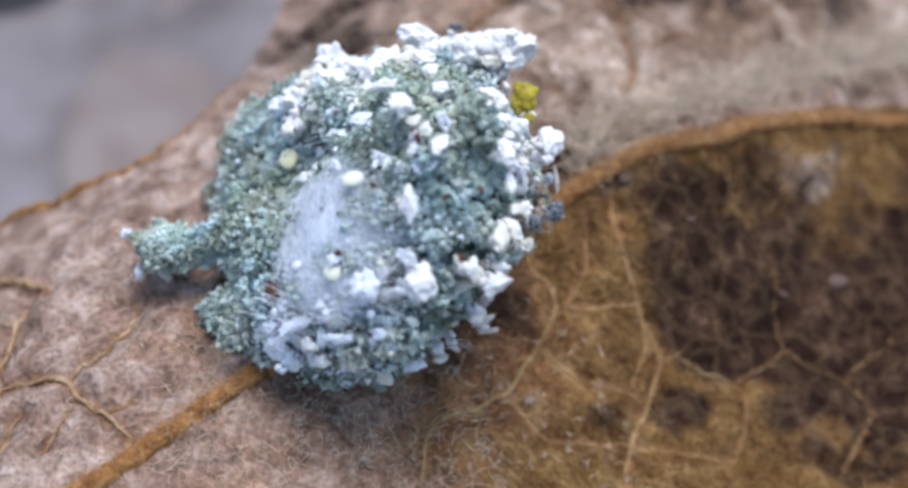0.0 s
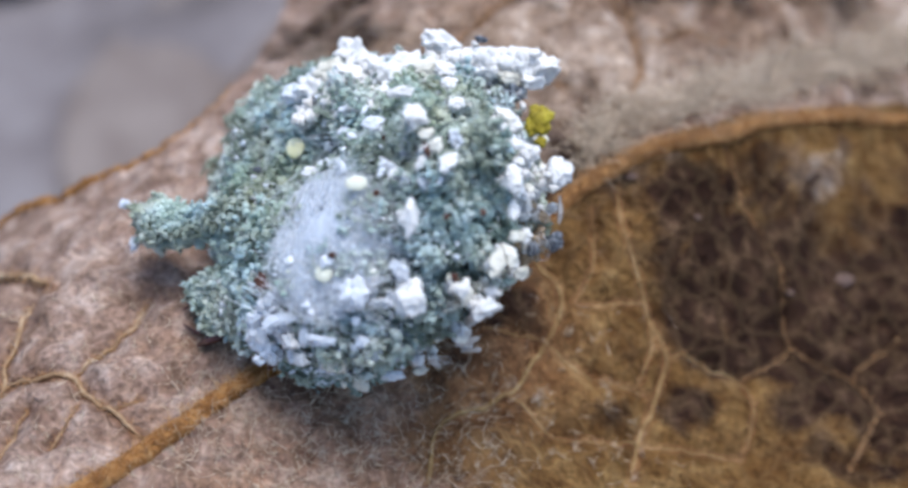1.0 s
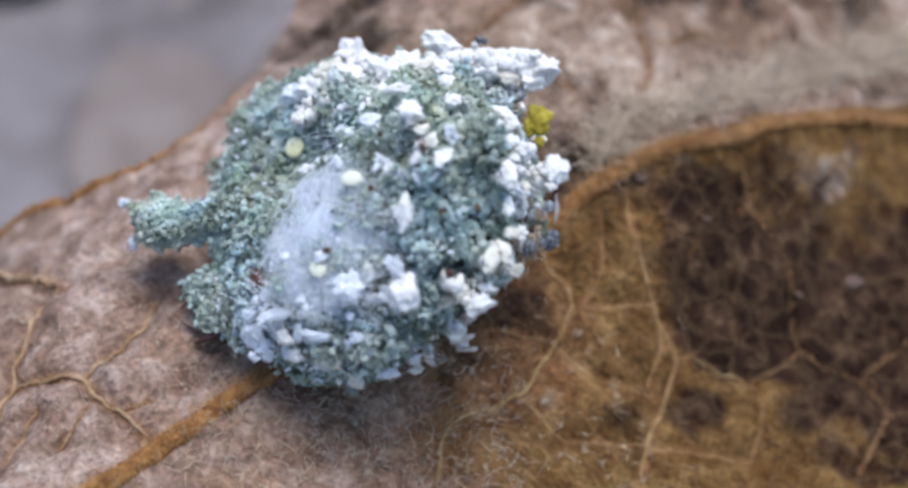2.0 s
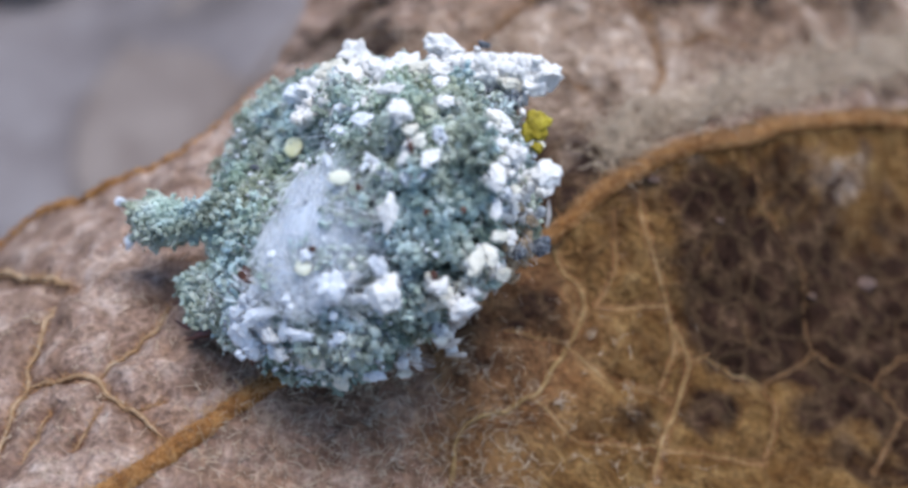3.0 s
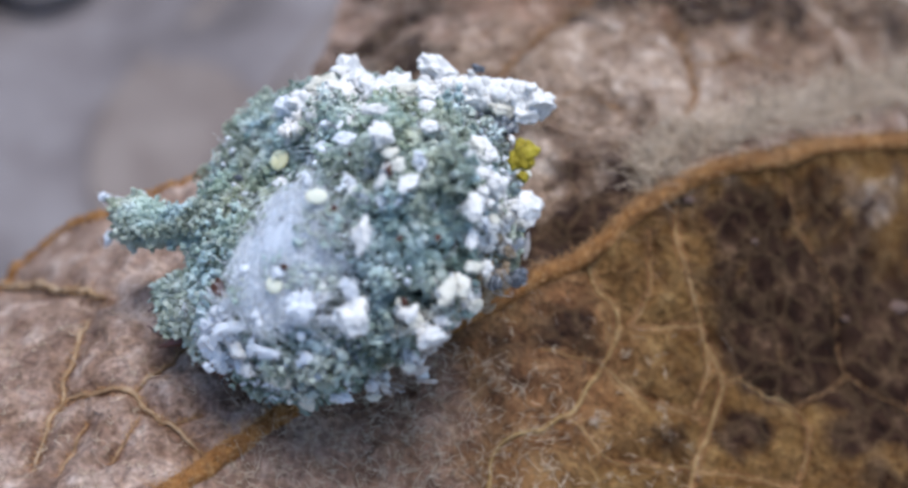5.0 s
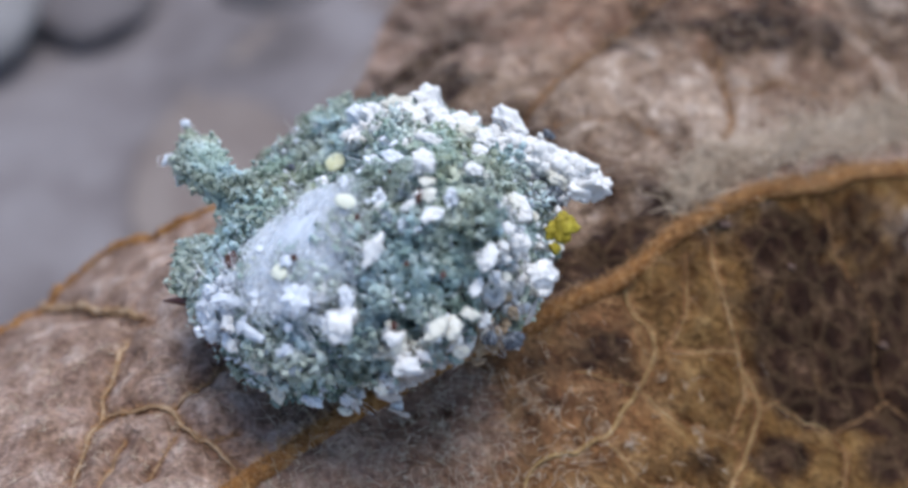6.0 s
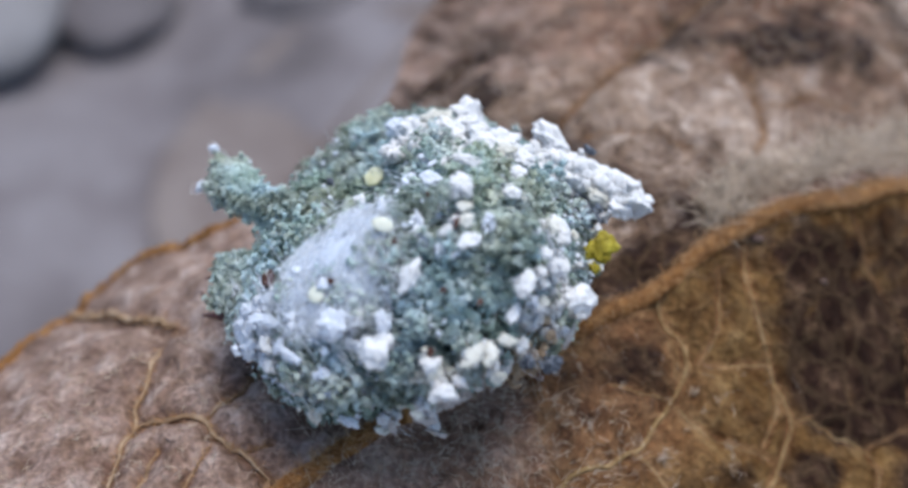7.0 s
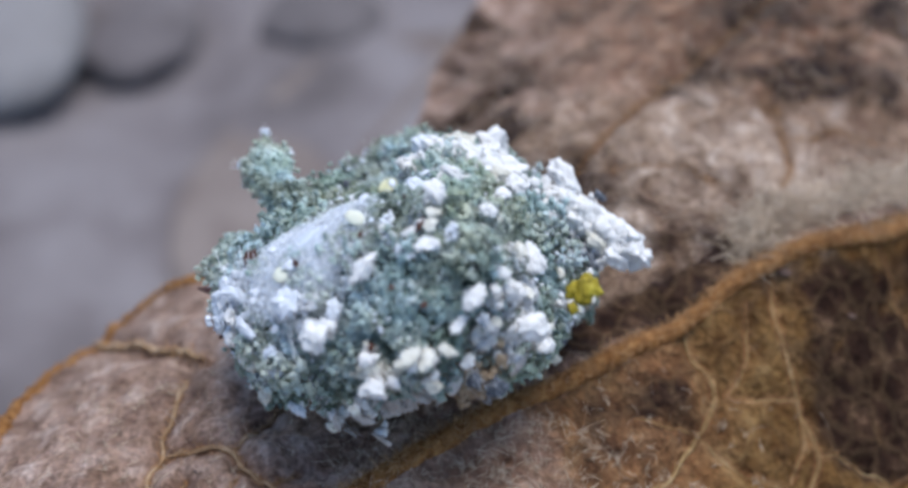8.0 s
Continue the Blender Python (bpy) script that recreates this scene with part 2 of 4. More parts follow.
def crumbs(name, places, sizes, rough=0.22, shape_of=None, smooth=True):
    """Many small uneven lumps in one mesh."""
    v, f = shape_of or BALL1
    k = len(places)
    shape = v[None] * (1 + rng.normal(0, rough, (k, len(v), 1)).clip(-0.6, 0.9))
    shape = shape * rng.uniform(0.65, 1.25, (k, 1, 3)) * np.asarray(sizes)[:, None, None]
    shape = np.einsum("kij,knj->kni", turns(k), shape) + np.asarray(places)[:, None]
    faces = (f[None] + (np.arange(k) * len(v))[:, None, None]).reshape(-1, 3)
    return mesh_of(name, shape.reshape(-1, 3), faces, smooth)


def strands(name, paths, radius, taper=0.4):
    """Thin three-sided threads; paths: k x n x 3, radius: one for each."""
    p = np.asarray(paths, float)
    k, n, _ = p.shape
    d = np.gradient(p, axis=1)
    d /= np.linalg.norm(d, axis=2)[..., None] + 1e-9
    up = np.cross(d, rng.normal(size=(k, 1, 3)))
    up /= np.linalg.norm(up, axis=2)[..., None] + 1e-9
    side = np.cross(d, up)
    r = np.asarray(radius).reshape(-1, 1, 1) * np.linspace(1, taper, n)[None, :, None]
    ring = np.stack([p + r * (math.cos(a) * up + math.sin(a) * side) for a in (0, 2.094, 4.189)], 2)
    i = np.arange(n - 1)[:, None]
    j = np.arange(3)[None]
    quad = np.stack([i * 3 + j, i * 3 + (j + 1) % 3, (i + 1) * 3 + (j + 1) % 3, (i + 1) * 3 + j], -1).reshape(-1, 4)
    faces = (quad[None] + (np.arange(k) * n * 3)[:, None, None]).reshape(-1, 4)
    return mesh_of(name, ring.reshape(-1, 3), faces)


def spline(points, n):
    """n points on a smooth curve through the given ones."""
    p = np.asarray(points, float)
    p = np.vstack([2 * p[0] - p[1], p, 2 * p[-1] - p[-2]])
    t = np.linspace(0, len(p) - 3 - 1e-6, n)
    i = t.astype(int)
    u = (t - i)[:, None]
    a, b, c, d = p[i], p[i + 1], p[i + 2], p[i + 3]
    return 0.5 * (2 * b + (c - a) * u + (2 * a - 5 * b + 4 * c - d) * u ** 2 + (3 * b - a - 3 * c + d) * u ** 3)


def tube(path, radii, sides=8, lump=0.12):
    """A rounded, slightly lumpy stem along a path."""
    p, radii = np.asarray(path, float), np.asarray(radii, float)
    d = np.gradient(p, axis=0)
    d /= np.linalg.norm(d, axis=1)[:, None]
    ref = np.array([0.0, 0.0, 1.0]) if abs(d[:, 2]).max() < 0.9 else np.array([0.3, 1.0, 0.2])
    s = np.cross(d, ref)
    s /= np.linalg.norm(s, axis=1)[:, None]
    u = np.cross(s, d)
    a = np.linspace(0, 2 * math.pi, sides, endpoint=False)
    r = radii[:, None] * (1 + rng.normal(0, lump, (len(p), sides)))
    ring = p[:, None] + r[..., None] * (np.cos(a)[None, :, None] * s[:, None] + np.sin(a)[None, :, None] * u[:, None])
    n = len(p)
    i, j = np.meshgrid(np.arange(n - 1), np.arange(sides), indexing="ij")
    f = np.stack([i * sides + j, i * sides + (j + 1) % sides, (i + 1) * sides + (j + 1) % sides, (i + 1) * sides + j], -1).reshape(-1, 4)
    v = np.vstack([ring.reshape(-1, 3), p[:1], p[-1:]])
    c0, c1 = n * sides, n * sides + 1
    caps = [[c0, (k + 1) % sides, k, k] for k in range(sides)] + [[c1, (n - 1) * sides + k, (n - 1) * sides + (k + 1) % sides, (n - 1) * sides + (k + 1) % sides] for k in range(sides)]
    tri = np.vstack([f[:, [0, 1, 2]], f[:, [0, 2, 3]], np.array(caps)[:, :3]])
    return v, tri


def lumps(p, scale, seed=0.0):
    """Smooth noise at each point (mm)."""
    return np.array([noise.noise(Vector(q) * scale + Vector((seed, seed, seed))) for q in p])


def relief(x, y, per_mm, seed):
    """Smooth gradient noise over the plan, about -1 to 1."""
    x, y = np.asarray(x, float) * per_mm + seed * 7.3, np.asarray(y, float) * per_mm - seed * 3.1
    i, j = np.floor(x).astype(int), np.floor(y).astype(int)
    u, v = x - i, y - j

    def corner(a, b):
        h = np.sin((i + a) * 127.1 + (j + b) * 311.7 + seed * 17.0) * 43758.5453
        t = 2 * math.pi * (h - np.floor(h))
        return np.cos(t) * (u - a) + np.sin(t) * (v - b)

    su, sv = u * u * (3 - 2 * u), v * v * (3 - 2 * v)
    low = corner(0, 0) * (1 - su) + corner(1, 0) * su
    high = corner(0, 1) * (1 - su) + corner(1, 1) * su
    return 1.5 * (low * (1 - sv) + high * sv)


# ---- ground far below the leaf ----
def ground():
    g = np.linspace(-1, 1, 161)
    g = np.sign(g) * (np.abs(g) ** 4 * 4000 + np.abs(g) * 60)
    x, y = np.meshgrid(g, g, indexing="ij")
    z = -34 + 1.2 * np.sin(x * 0.21 + 1) * np.cos(y * 0.17) * np.exp(-(x ** 2 + y ** 2) / 3e4) + 0.3 * np.sin(x * 0.9) * np.sin(y * 1.1 + 2) * np.exp(-(x ** 2 + y ** 2) / 3e4)
    n = len(g)
    i, j = np.meshgrid(np.arange(n - 1), np.arange(n - 1), indexing="ij")
    f = np.stack([i * n + j, (i + 1) * n + j, (i + 1) * n + j + 1, i * n + j + 1], -1).reshape(-1, 4)
    m = grainy("pale_dusty_soil", [(0.3, (0.085, 0.07, 0.067)), (0.5, (0.17, 0.147, 0.145)), (0.7, (0.235, 0.212, 0.21))], 0.09, 0.95, 0.3, 1.5)
    ob = link_part("ground", mesh_of("ground", np.stack([x, y, z], -1).reshape(-1, 3), f), m, None)
    tagged(ob, "pale grey-brown dusty ground, far out of focus", "ground", kind="structure")


ground()


def stone(x, y, z, sx, sy, sz, turn, mat, label):
    v, f = ball(4)
    r = 1 + 0.16 * lumps(v, 1.3, x) + 0.05 * lumps(v, 4, y)
    ob = link_part("stone", mesh_of("stone", v * r[:, None] * np.array([sx, sy, sz]), f), mat, None)
    ob.matrix_basis = pose(x * MM, y * MM, z * MM, 0, 0, turn)
    tagged(ob, label, "stone", "stones on the ground")


M_PALE = grainy("pale_stone", [(0.3, (0.185, 0.17, 0.165)), (0.7, (0.24, 0.225, 0.22))], 0.3, 0.9, 0.2, 1.5)
M_DUSK = grainy("dark_stone", [(0.3, (0.10, 0.085, 0.083)), (0.7, (0.15, 0.13, 0.128))], 0.3, 0.9, 0.2, 1.5)
stone(-37.5, 61.0, -32.6, 7.5, 10.5, 3.0, 25, M_PALE, "pale grey rounded stone lying on the dusty ground")
stone(-26.5, 60.5, -33.6, 3.6, 5.0, 1.5, -15, M_DUSK, "dark brown-grey stone lying on the dusty ground")
stone(-14.8, 63.5, -33.6, 4.2, 4.4, 1.6, 10, M_DUSK, "dark brown-grey stone lying on the dusty ground")


def fallen_leaf():
    """A second dry leaf lying on the ground, far out of focus."""
    n, m = 40, 24
    u, v = np.meshgrid(np.linspace(-1, 1, n), np.linspace(-1, 1, m), indexing="ij")
    wide = 8.5 * (1 - np.abs(u) ** 2.4) ** 0.7 + 0.05
    x, y = u * 15, v * wide
    z = 0.8 + 0.2 * v * v + 0.4 * u * u + 0.5 * relief(x, y, 0.15, 6)
    top = np.stack([x, y, z], -1).reshape(-1, 3)
    i, j = np.meshgrid(np.arange(n - 1), np.arange(m - 1), indexing="ij")
    f = np.stack([i * m + j, (i + 1) * m + j, (i + 1) * m + j + 1, i * m + j + 1], -1).reshape(-1, 4)
    ring = np.r_[np.arange(m), np.arange(1, n) * m + m - 1, (n - 1) * m + np.arange(m - 2, -1, -1), np.arange(n - 2, 0, -1) * m]
    nxt = np.roll(ring, -1)
    k = n * m
    faces = np.vstack([f, f[:, ::-1] + k, np.stack([nxt, ring, ring + k, nxt + k], -1)])
    mat = grainy("brown_leaf", [(0.3, (0.125, 0.095, 0.08)), (0.5, (0.175, 0.14, 0.123)), (0.7, (0.235, 0.195, 0.172))], 0.15, 0.85, 0.3, 1.2)
    ob = new("fallen_leaf")
    tagged(ob, "flat brown dry leaf lying on the dusty ground", "leaf")
    link_part("leaf_blade", mesh_of("leaf_blade", np.vstack([top, top - np.array([0, 0, 0.3])]), faces), mat, ob)
    p = np.stack([np.linspace(-14.5, 19, 60), np.zeros(60), np.interp(np.linspace(-14.5, 19, 60), u[:, 12] * 15, z[:, 12]) + 0.15], -1)
    vv, t = tube(p, np.linspace(0.2, 0.45, 60), 8, 0.05)
    link_part("leaf_stalk", mesh_of("leaf_stalk", vv, t), mat, ob)
    ob.matrix_basis = pose(-11.0 * MM, 47.5 * MM, -34.5 * MM, 0, 0, 68)


fallen_leaf()


# ---- the dry leaf ----
def leaf_height(x, y):
    """Height of the leaf's underside skin over the ground plan, mm."""
    x, y = np.asarray(x, float), np.asarray(y, float)

    def step(a, b, v):
        t = np.clip((v - a) / (b - a), 0, 1)
        return t * t * (3 - 2 * t)

    rib = (y - (-2.1 + 0.75 * x)) / 1.25
    v = 1.1316 - 0.1122 * x + 0.0557 * y - 0.0445 * x * x + 0.0624 * x * y - 0.0234 * y * y + 0.6149 * np.exp(-(rib / 1.3) ** 2) * step(0.5, 3.5, x)
    v = v - 0.22 * np.exp(-((x - 2.7) ** 2 + (y + 2.8) ** 2) / 2.2) + 0.5 * np.exp(-((x - 5.4) ** 2 + (y - 1.3) ** 2) / 3.0)
    low = -1.9 - 6.0 * (1 - step(-9, -3, x))
    return low + 0.6 * np.logaddexp(0, (v - low) / 0.6)


MIDRIB = [(-8.3, -9.5), (-5.85, -7.25), (-4.48, -6.02), (-3.3, -4.86), (-2.28, -3.9), (-1.35, -3.07), (-0.16, -2.21), (0.78, -1.43), (1.8, -0.63), (2.58, 0.11), (3.21, 0.58), (3.87, 0.91), (4.42, 1.13), (5.08, 1.48), (5.78, 1.96), (6.53, 2.56), (7.9, 3.39), (8.85, 3.88), (12.0, 5.4)]
VEINS = []


def vein(radius, *xy):
    VEINS.append((radius, xy))


vein(0.085, (-6.29, -1.88), (-6.3, -2.35), (-6.31, -2.89), (-6.35, -3.37), (-6.24, -3.88), (-6.31, -4.2), (-6.34, -4.73), (-6.37, -5.22))
vein(0.1, (-6.24, -3.88), (-5.73, -3.79), (-5.24, -3.85), (-4.93, -4.24), (-4.49, -4.6), (-3.98, -5.0))
vein(0.08, (-5.17, -3.81), (-4.95, -3.49), (-4.69, -3.12), (-4.51, -2.73), (-4.35, -2.3))
vein(0.05, (-4.95, -4.54), (-5.16, -5.06), (-5.23, -5.25))
vein(0.05, (-4.49, -4.6), (-4.12, -4.28))
vein(0.05, (-5.73, -4.44), (-5.86, -4.98), (-5.98, -5.35))
vein(0.036, (5.08, 1.6), (5.36, 1.21), (5.55, 0.8), (5.84, 0.53), (6.23, 0.15), (6.24, -0.52), (6.35, -1.11), (6.76, -1.33), (7.4, -1.48), (7.74, -2.23))
vein(0.036, (7.4, -1.48), (7.86, -1.04), (8.46, -0.59))
vein(0.06, (7.74, -2.23), (7.34, -2.86), (6.93, -3.47))
vein(0.085, (0.02, -5.1), (0.05, -4.86), (0.12, -4.27), (0.4, -3.96), (1.21, -3.4), (1.61, -2.8), (1.87, -2.35), (2.16, -1.8), (2.13, -1.42), (1.9, -1.24), (1.74, -0.96), (1.63, -0.58))
vein(0.035, (1.87, -2.35), (1.32, -2.45), (0.85, -2.42))
vein(0.06, (1.87, -2.35), (2.55, -2.58), (3.11, -2.66), (3.56, -2.65))
vein(0.045, (1.21, -3.4), (1.54, -3.48), (1.9, -3.82), (2.51, -3.74), (3.27, -3.53), (4.76, -3.35), (5.18, -3.3))
vein(0.07, (3.22, -4.16), (3.41, -3.39), (3.61, -2.91), (3.88, -2.31), (3.95, -1.98), (3.8, -1.58), (3.64, -1.24), (3.42, -0.76), (3.24, -0.31), (3.21, 0.36))
vein(0.04, (3.64, -1.24), (2.86, -1.56), (2.35, -1.64))
vein(0.036, (3.95, -1.98), (4.32, -1.88), (4.73, -1.92), (5.27, -1.99), (5.47, -2.33), (5.4, -2.81), (5.15, -3.31))
vein(0.04, (5.28, -1.92), (5.79, -1.62), (6.35, -1.11))
vein(0.04, (2.75, -0.12), (2.71, -1.12), (2.35, -1.64))
vein(0.15, (-9.45, 1.89), (-7.67, -0.19), (-6.11, -1.51))
vein(0.05, (3.75, 6.26), (3.99, 4.83), (3.98, 3.65), (3.71, 3.04))
vein(0.08, (4.71, 10.66), (2.48, 7.14), (1.54, 5.85), (0.67, 4.68), (-0.02, 3.07))
vein(0.05, (0.67, 3.25), (1.74, 3.52), (2.55, 3.16))
vein(0.05, (3.62, 6.01), (3.69, 5.45), (4.0, 4.64), (3.88, 3.76))
vein(0.05, (4.0, 4.64), (5.02, 5.04), (6.2, 5.06))
vein(0.05, (3.68, -1.24), (3.74, -1.87), (3.47, -2.48))
MARGIN = [(-9.6, -10), (-9.35, -4), (-9.5, -1.3), (-9.35, 0.9), (-8.8, 2.0), (-7.9, 2.2), (-6.9, 1.95), (-5.7, 1.95), (-4.6, 2.7), (-3.75, 4.4), (-3.3, 7), (-3.2, 10), (-2.4, 13), (-1.5, 17)]


def nearest(x, y, line):
    """Distance from each point to a polyline, and the nearest place on it."""
    best = np.full(x.shape, 1e9)
    px, py = np.zeros_like(x), np.zeros_like(x)
    for (ax, ay), (bx, by) in zip(line[:-1], line[1:]):
        dx, dy = bx - ax, by - ay
        t = np.clip(((x - ax) * dx + (y - ay) * dy) / (dx * dx + dy * dy + 1e-12), 0, 1)
        qx, qy = ax + t * dx, ay + t * dy
        d = np.hypot(x - qx, y - qy)
        m = d < best
        best[m], px[m], py[m] = d[m], qx[m], qy[m]
    return best, px, py


def skin_height(x, y):
    """The leaf's skin with its folds between the veins."""
    x, y = np.asarray(x, float), np.asarray(y, float)
    d = np.full(x.shape, 9.0)
    for radius, line in VEINS:
        d = np.minimum(d, nearest(x, y, line)[0] + 0.12 * (0.07 - radius) / 0.07)
    dm = nearest(x, y, MIDRIB)[0]
    pillow = 0.16 * (1 - np.exp(-(d / 0.5) ** 2)) + 0.13 * (1 - np.exp(-(d / 0.13) ** 2)) + 0.12 * np.exp(-(dm / 0.24) ** 2)
    along, across = 0.8 * x + 0.6 * y, 0.8 * y - 0.6 * x
    w = 0.14 * relief(along * 0.6, across, 0.9, 1) + 0.10 * relief(along, across * 0.55, 2.1, 2) + 0.06 * relief(x, y, 4.3, 3) + 0.026 * relief(x, y, 7.5, 4)
    w = w * (1 - 0.5 * np.exp(-(dm / 0.4) ** 2))
    dn, _, _ = nearest(x, y, MARGIN)
    return leaf_height(x, y) + pillow + w + 0.1 * np.exp(-(dn / 0.3) ** 2) - 0.2


def dry_leaf():
    leaf = new("dry_leaf")
    tagged(leaf, "dry brown curled leaf, underside up with raised hairy veins", "leaf")
    step = 0.1
    gx = np.r_[np.arange(-10.2, -6, 0.1), np.arange(-6, 8, 0.055), np.arange(8, 12.5, 0.1)]
    gy = np.r_[np.arange(-9.5, -7, 0.1), np.arange(-7, 4, 0.055), np.arange(4, 16.5, 0.11)]
    x, y = np.meshgrid(gx, gy, indexing="ij")
    edge = spline(MARGIN, 90)
    dist, qx, qy = nearest(x, y, [tuple(p) for p in edge])
    # inside is to the right of the margin as it runs from front to back
    inside = np.zeros(x.shape, bool)
    poly = [tuple(p) for p in edge] + [(30, 17), (30, -10)]
    for (ax, ay), (bx, by) in zip(poly, poly[1:] + poly[:1]):
        cross = ((ay > y) != (by > y)) & (x < (bx - ax) * (y - ay) / (by - ay + 1e-12) + ax)
        inside ^= cross
    snap = ~inside & (dist < step * 1.5)
    x, y = np.where(snap, qx, x), np.where(snap, qy, y)
    keep = inside | snap
    z = skin_height(x, y)
    nx, ny = x.shape
    i, j = np.meshgrid(np.arange(nx - 1), np.arange(ny - 1), indexing="ij")
    f = np.stack([i * ny + j, (i + 1) * ny + j, (i + 1) * ny + j + 1, i * ny + j + 1], -1).reshape(-1, 4)
    f = f[keep.ravel()[f].all(1)]
    used = np.unique(f)
    remap = np.full(nx * ny, -1)
    remap[used] = np.arange(len(used))
    top = np.stack([x, y, z], -1).reshape(-1, 3)[used]
    f = remap[f]
    # the other face of the blade, and the strip round its edge
    under = top - np.array([0, 0, 0.16])
    e = np.vstack([f[:, [0, 1]], f[:, [1, 2]], f[:, [2, 3]], f[:, [3, 0]]])
    key = np.sort(e, 1)
    _, inv, cnt = np.unique(key, axis=0, return_inverse=True, return_counts=True)
    b = e[cnt[inv.ravel()] == 1]
    n = len(top)
    faces = np.vstack([f, f[:, ::-1] + n, np.stack([b[:, 1], b[:, 0], b[:, 0] + n, b[:, 1] + n], -1)])
    me = mesh_of("lamina", np.vstack([top, under]), faces)
    X, Y = top[:, 0], top[:, 1]

    def patch(cx, cy, rx, ry, turn=0.0):
        c, s = math.cos(turn), math.sin(turn)
        u, v = (X - cx) * c + (Y - cy) * s, -(X - cx) * s + (Y - cy) * c
        return np.exp(-((u / rx) ** 2 + (v / ry) ** 2) ** 1.5)

    side = Y - np.interp(X, *zip(*MIDRIB))                # over 0: the half behind the midrib
    ochre = 1 / (1 + np.exp(-(X + 0.5 + 0.55 * np.sin(1.7 * Y) + 0.35 * np.sin(4.1 * Y + 1)) / 0.8)) * (side < 0.3)
    def edge_of(v, soft):
        return 1 / (1 + np.exp(-v / soft))

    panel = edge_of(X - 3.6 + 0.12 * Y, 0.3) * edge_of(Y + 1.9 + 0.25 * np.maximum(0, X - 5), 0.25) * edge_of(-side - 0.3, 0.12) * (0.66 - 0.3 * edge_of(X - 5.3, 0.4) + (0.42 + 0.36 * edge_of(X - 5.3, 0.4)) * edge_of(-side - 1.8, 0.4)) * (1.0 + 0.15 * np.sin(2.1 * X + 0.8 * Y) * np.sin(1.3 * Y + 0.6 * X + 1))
    # Four patches along the midrib, beside the heap, paint its shade into the skin
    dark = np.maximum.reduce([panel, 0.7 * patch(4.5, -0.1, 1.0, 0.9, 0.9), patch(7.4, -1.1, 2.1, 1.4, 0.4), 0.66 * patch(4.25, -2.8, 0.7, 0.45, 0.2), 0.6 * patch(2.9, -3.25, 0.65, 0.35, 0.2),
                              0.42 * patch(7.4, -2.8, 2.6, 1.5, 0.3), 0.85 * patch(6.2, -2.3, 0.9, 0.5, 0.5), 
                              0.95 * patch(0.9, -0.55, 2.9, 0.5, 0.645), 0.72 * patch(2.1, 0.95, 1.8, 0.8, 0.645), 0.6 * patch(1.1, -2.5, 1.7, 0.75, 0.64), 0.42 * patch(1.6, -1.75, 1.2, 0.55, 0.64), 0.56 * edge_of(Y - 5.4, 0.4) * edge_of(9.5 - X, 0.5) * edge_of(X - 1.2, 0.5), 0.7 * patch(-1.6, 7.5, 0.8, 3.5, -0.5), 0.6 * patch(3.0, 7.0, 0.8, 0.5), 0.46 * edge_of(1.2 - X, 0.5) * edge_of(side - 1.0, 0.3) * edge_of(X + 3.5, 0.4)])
    grey = edge_of(side - 0.5, 0.25) * edge_of(X + 2.6, 0.4) * (1 - 0.8 * edge_of(Y - 5.7, 0.5) * edge_of(6.6 - X, 0.5))
    grey = np.maximum(grey, 0.55 * patch(7.4, 2.2, 1.6, 0.6, 0.5))
    near = np.full(n, 9.0)
    for radius, line in VEINS:
        near = np.minimum(near, nearest(X, Y, line)[0] * 0.05 / radius)
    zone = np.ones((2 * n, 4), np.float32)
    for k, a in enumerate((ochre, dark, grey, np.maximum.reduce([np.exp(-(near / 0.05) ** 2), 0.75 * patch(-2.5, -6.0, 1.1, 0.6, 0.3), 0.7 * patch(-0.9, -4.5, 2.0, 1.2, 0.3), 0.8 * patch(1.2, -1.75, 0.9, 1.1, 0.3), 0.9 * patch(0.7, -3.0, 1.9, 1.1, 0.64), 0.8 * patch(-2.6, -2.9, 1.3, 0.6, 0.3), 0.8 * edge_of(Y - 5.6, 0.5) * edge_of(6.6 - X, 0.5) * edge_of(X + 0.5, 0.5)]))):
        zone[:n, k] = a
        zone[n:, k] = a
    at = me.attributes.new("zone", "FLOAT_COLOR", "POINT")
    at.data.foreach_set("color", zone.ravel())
    link_part("lamina", me, M_LAMINA, leaf, "thin brown leaf blade, ochre and rose with stains and painted shade")

    def on_skin(line, n, lift, sway=0.045):
        p = spline(line, n)
        wob = np.stack([lumps(np.c_[p, np.zeros(n)], 2.3, k) for k in (1.0, 5.0)], -1) * sway
        p = p + wob
        return np.c_[p, skin_height(p[:, 0], p[:, 1]) + lift]

    p = on_skin(MIDRIB, 420, -0.03, 0.02)
    p[:, 2] = np.convolve(np.pad(p[:, 2], 12, "edge"), np.ones(25) / 25, "valid")
    rib_path = p
    u = np.linspace(0, 1, 420)
    v, t = tube(p, 0.16 - 0.025 * u, 14, 0.05)
    link_part("midrib", mesh_of("midrib", v, t), M_RIB, leaf, "thick tan midrib covered in short hair")
    FUZZ = []
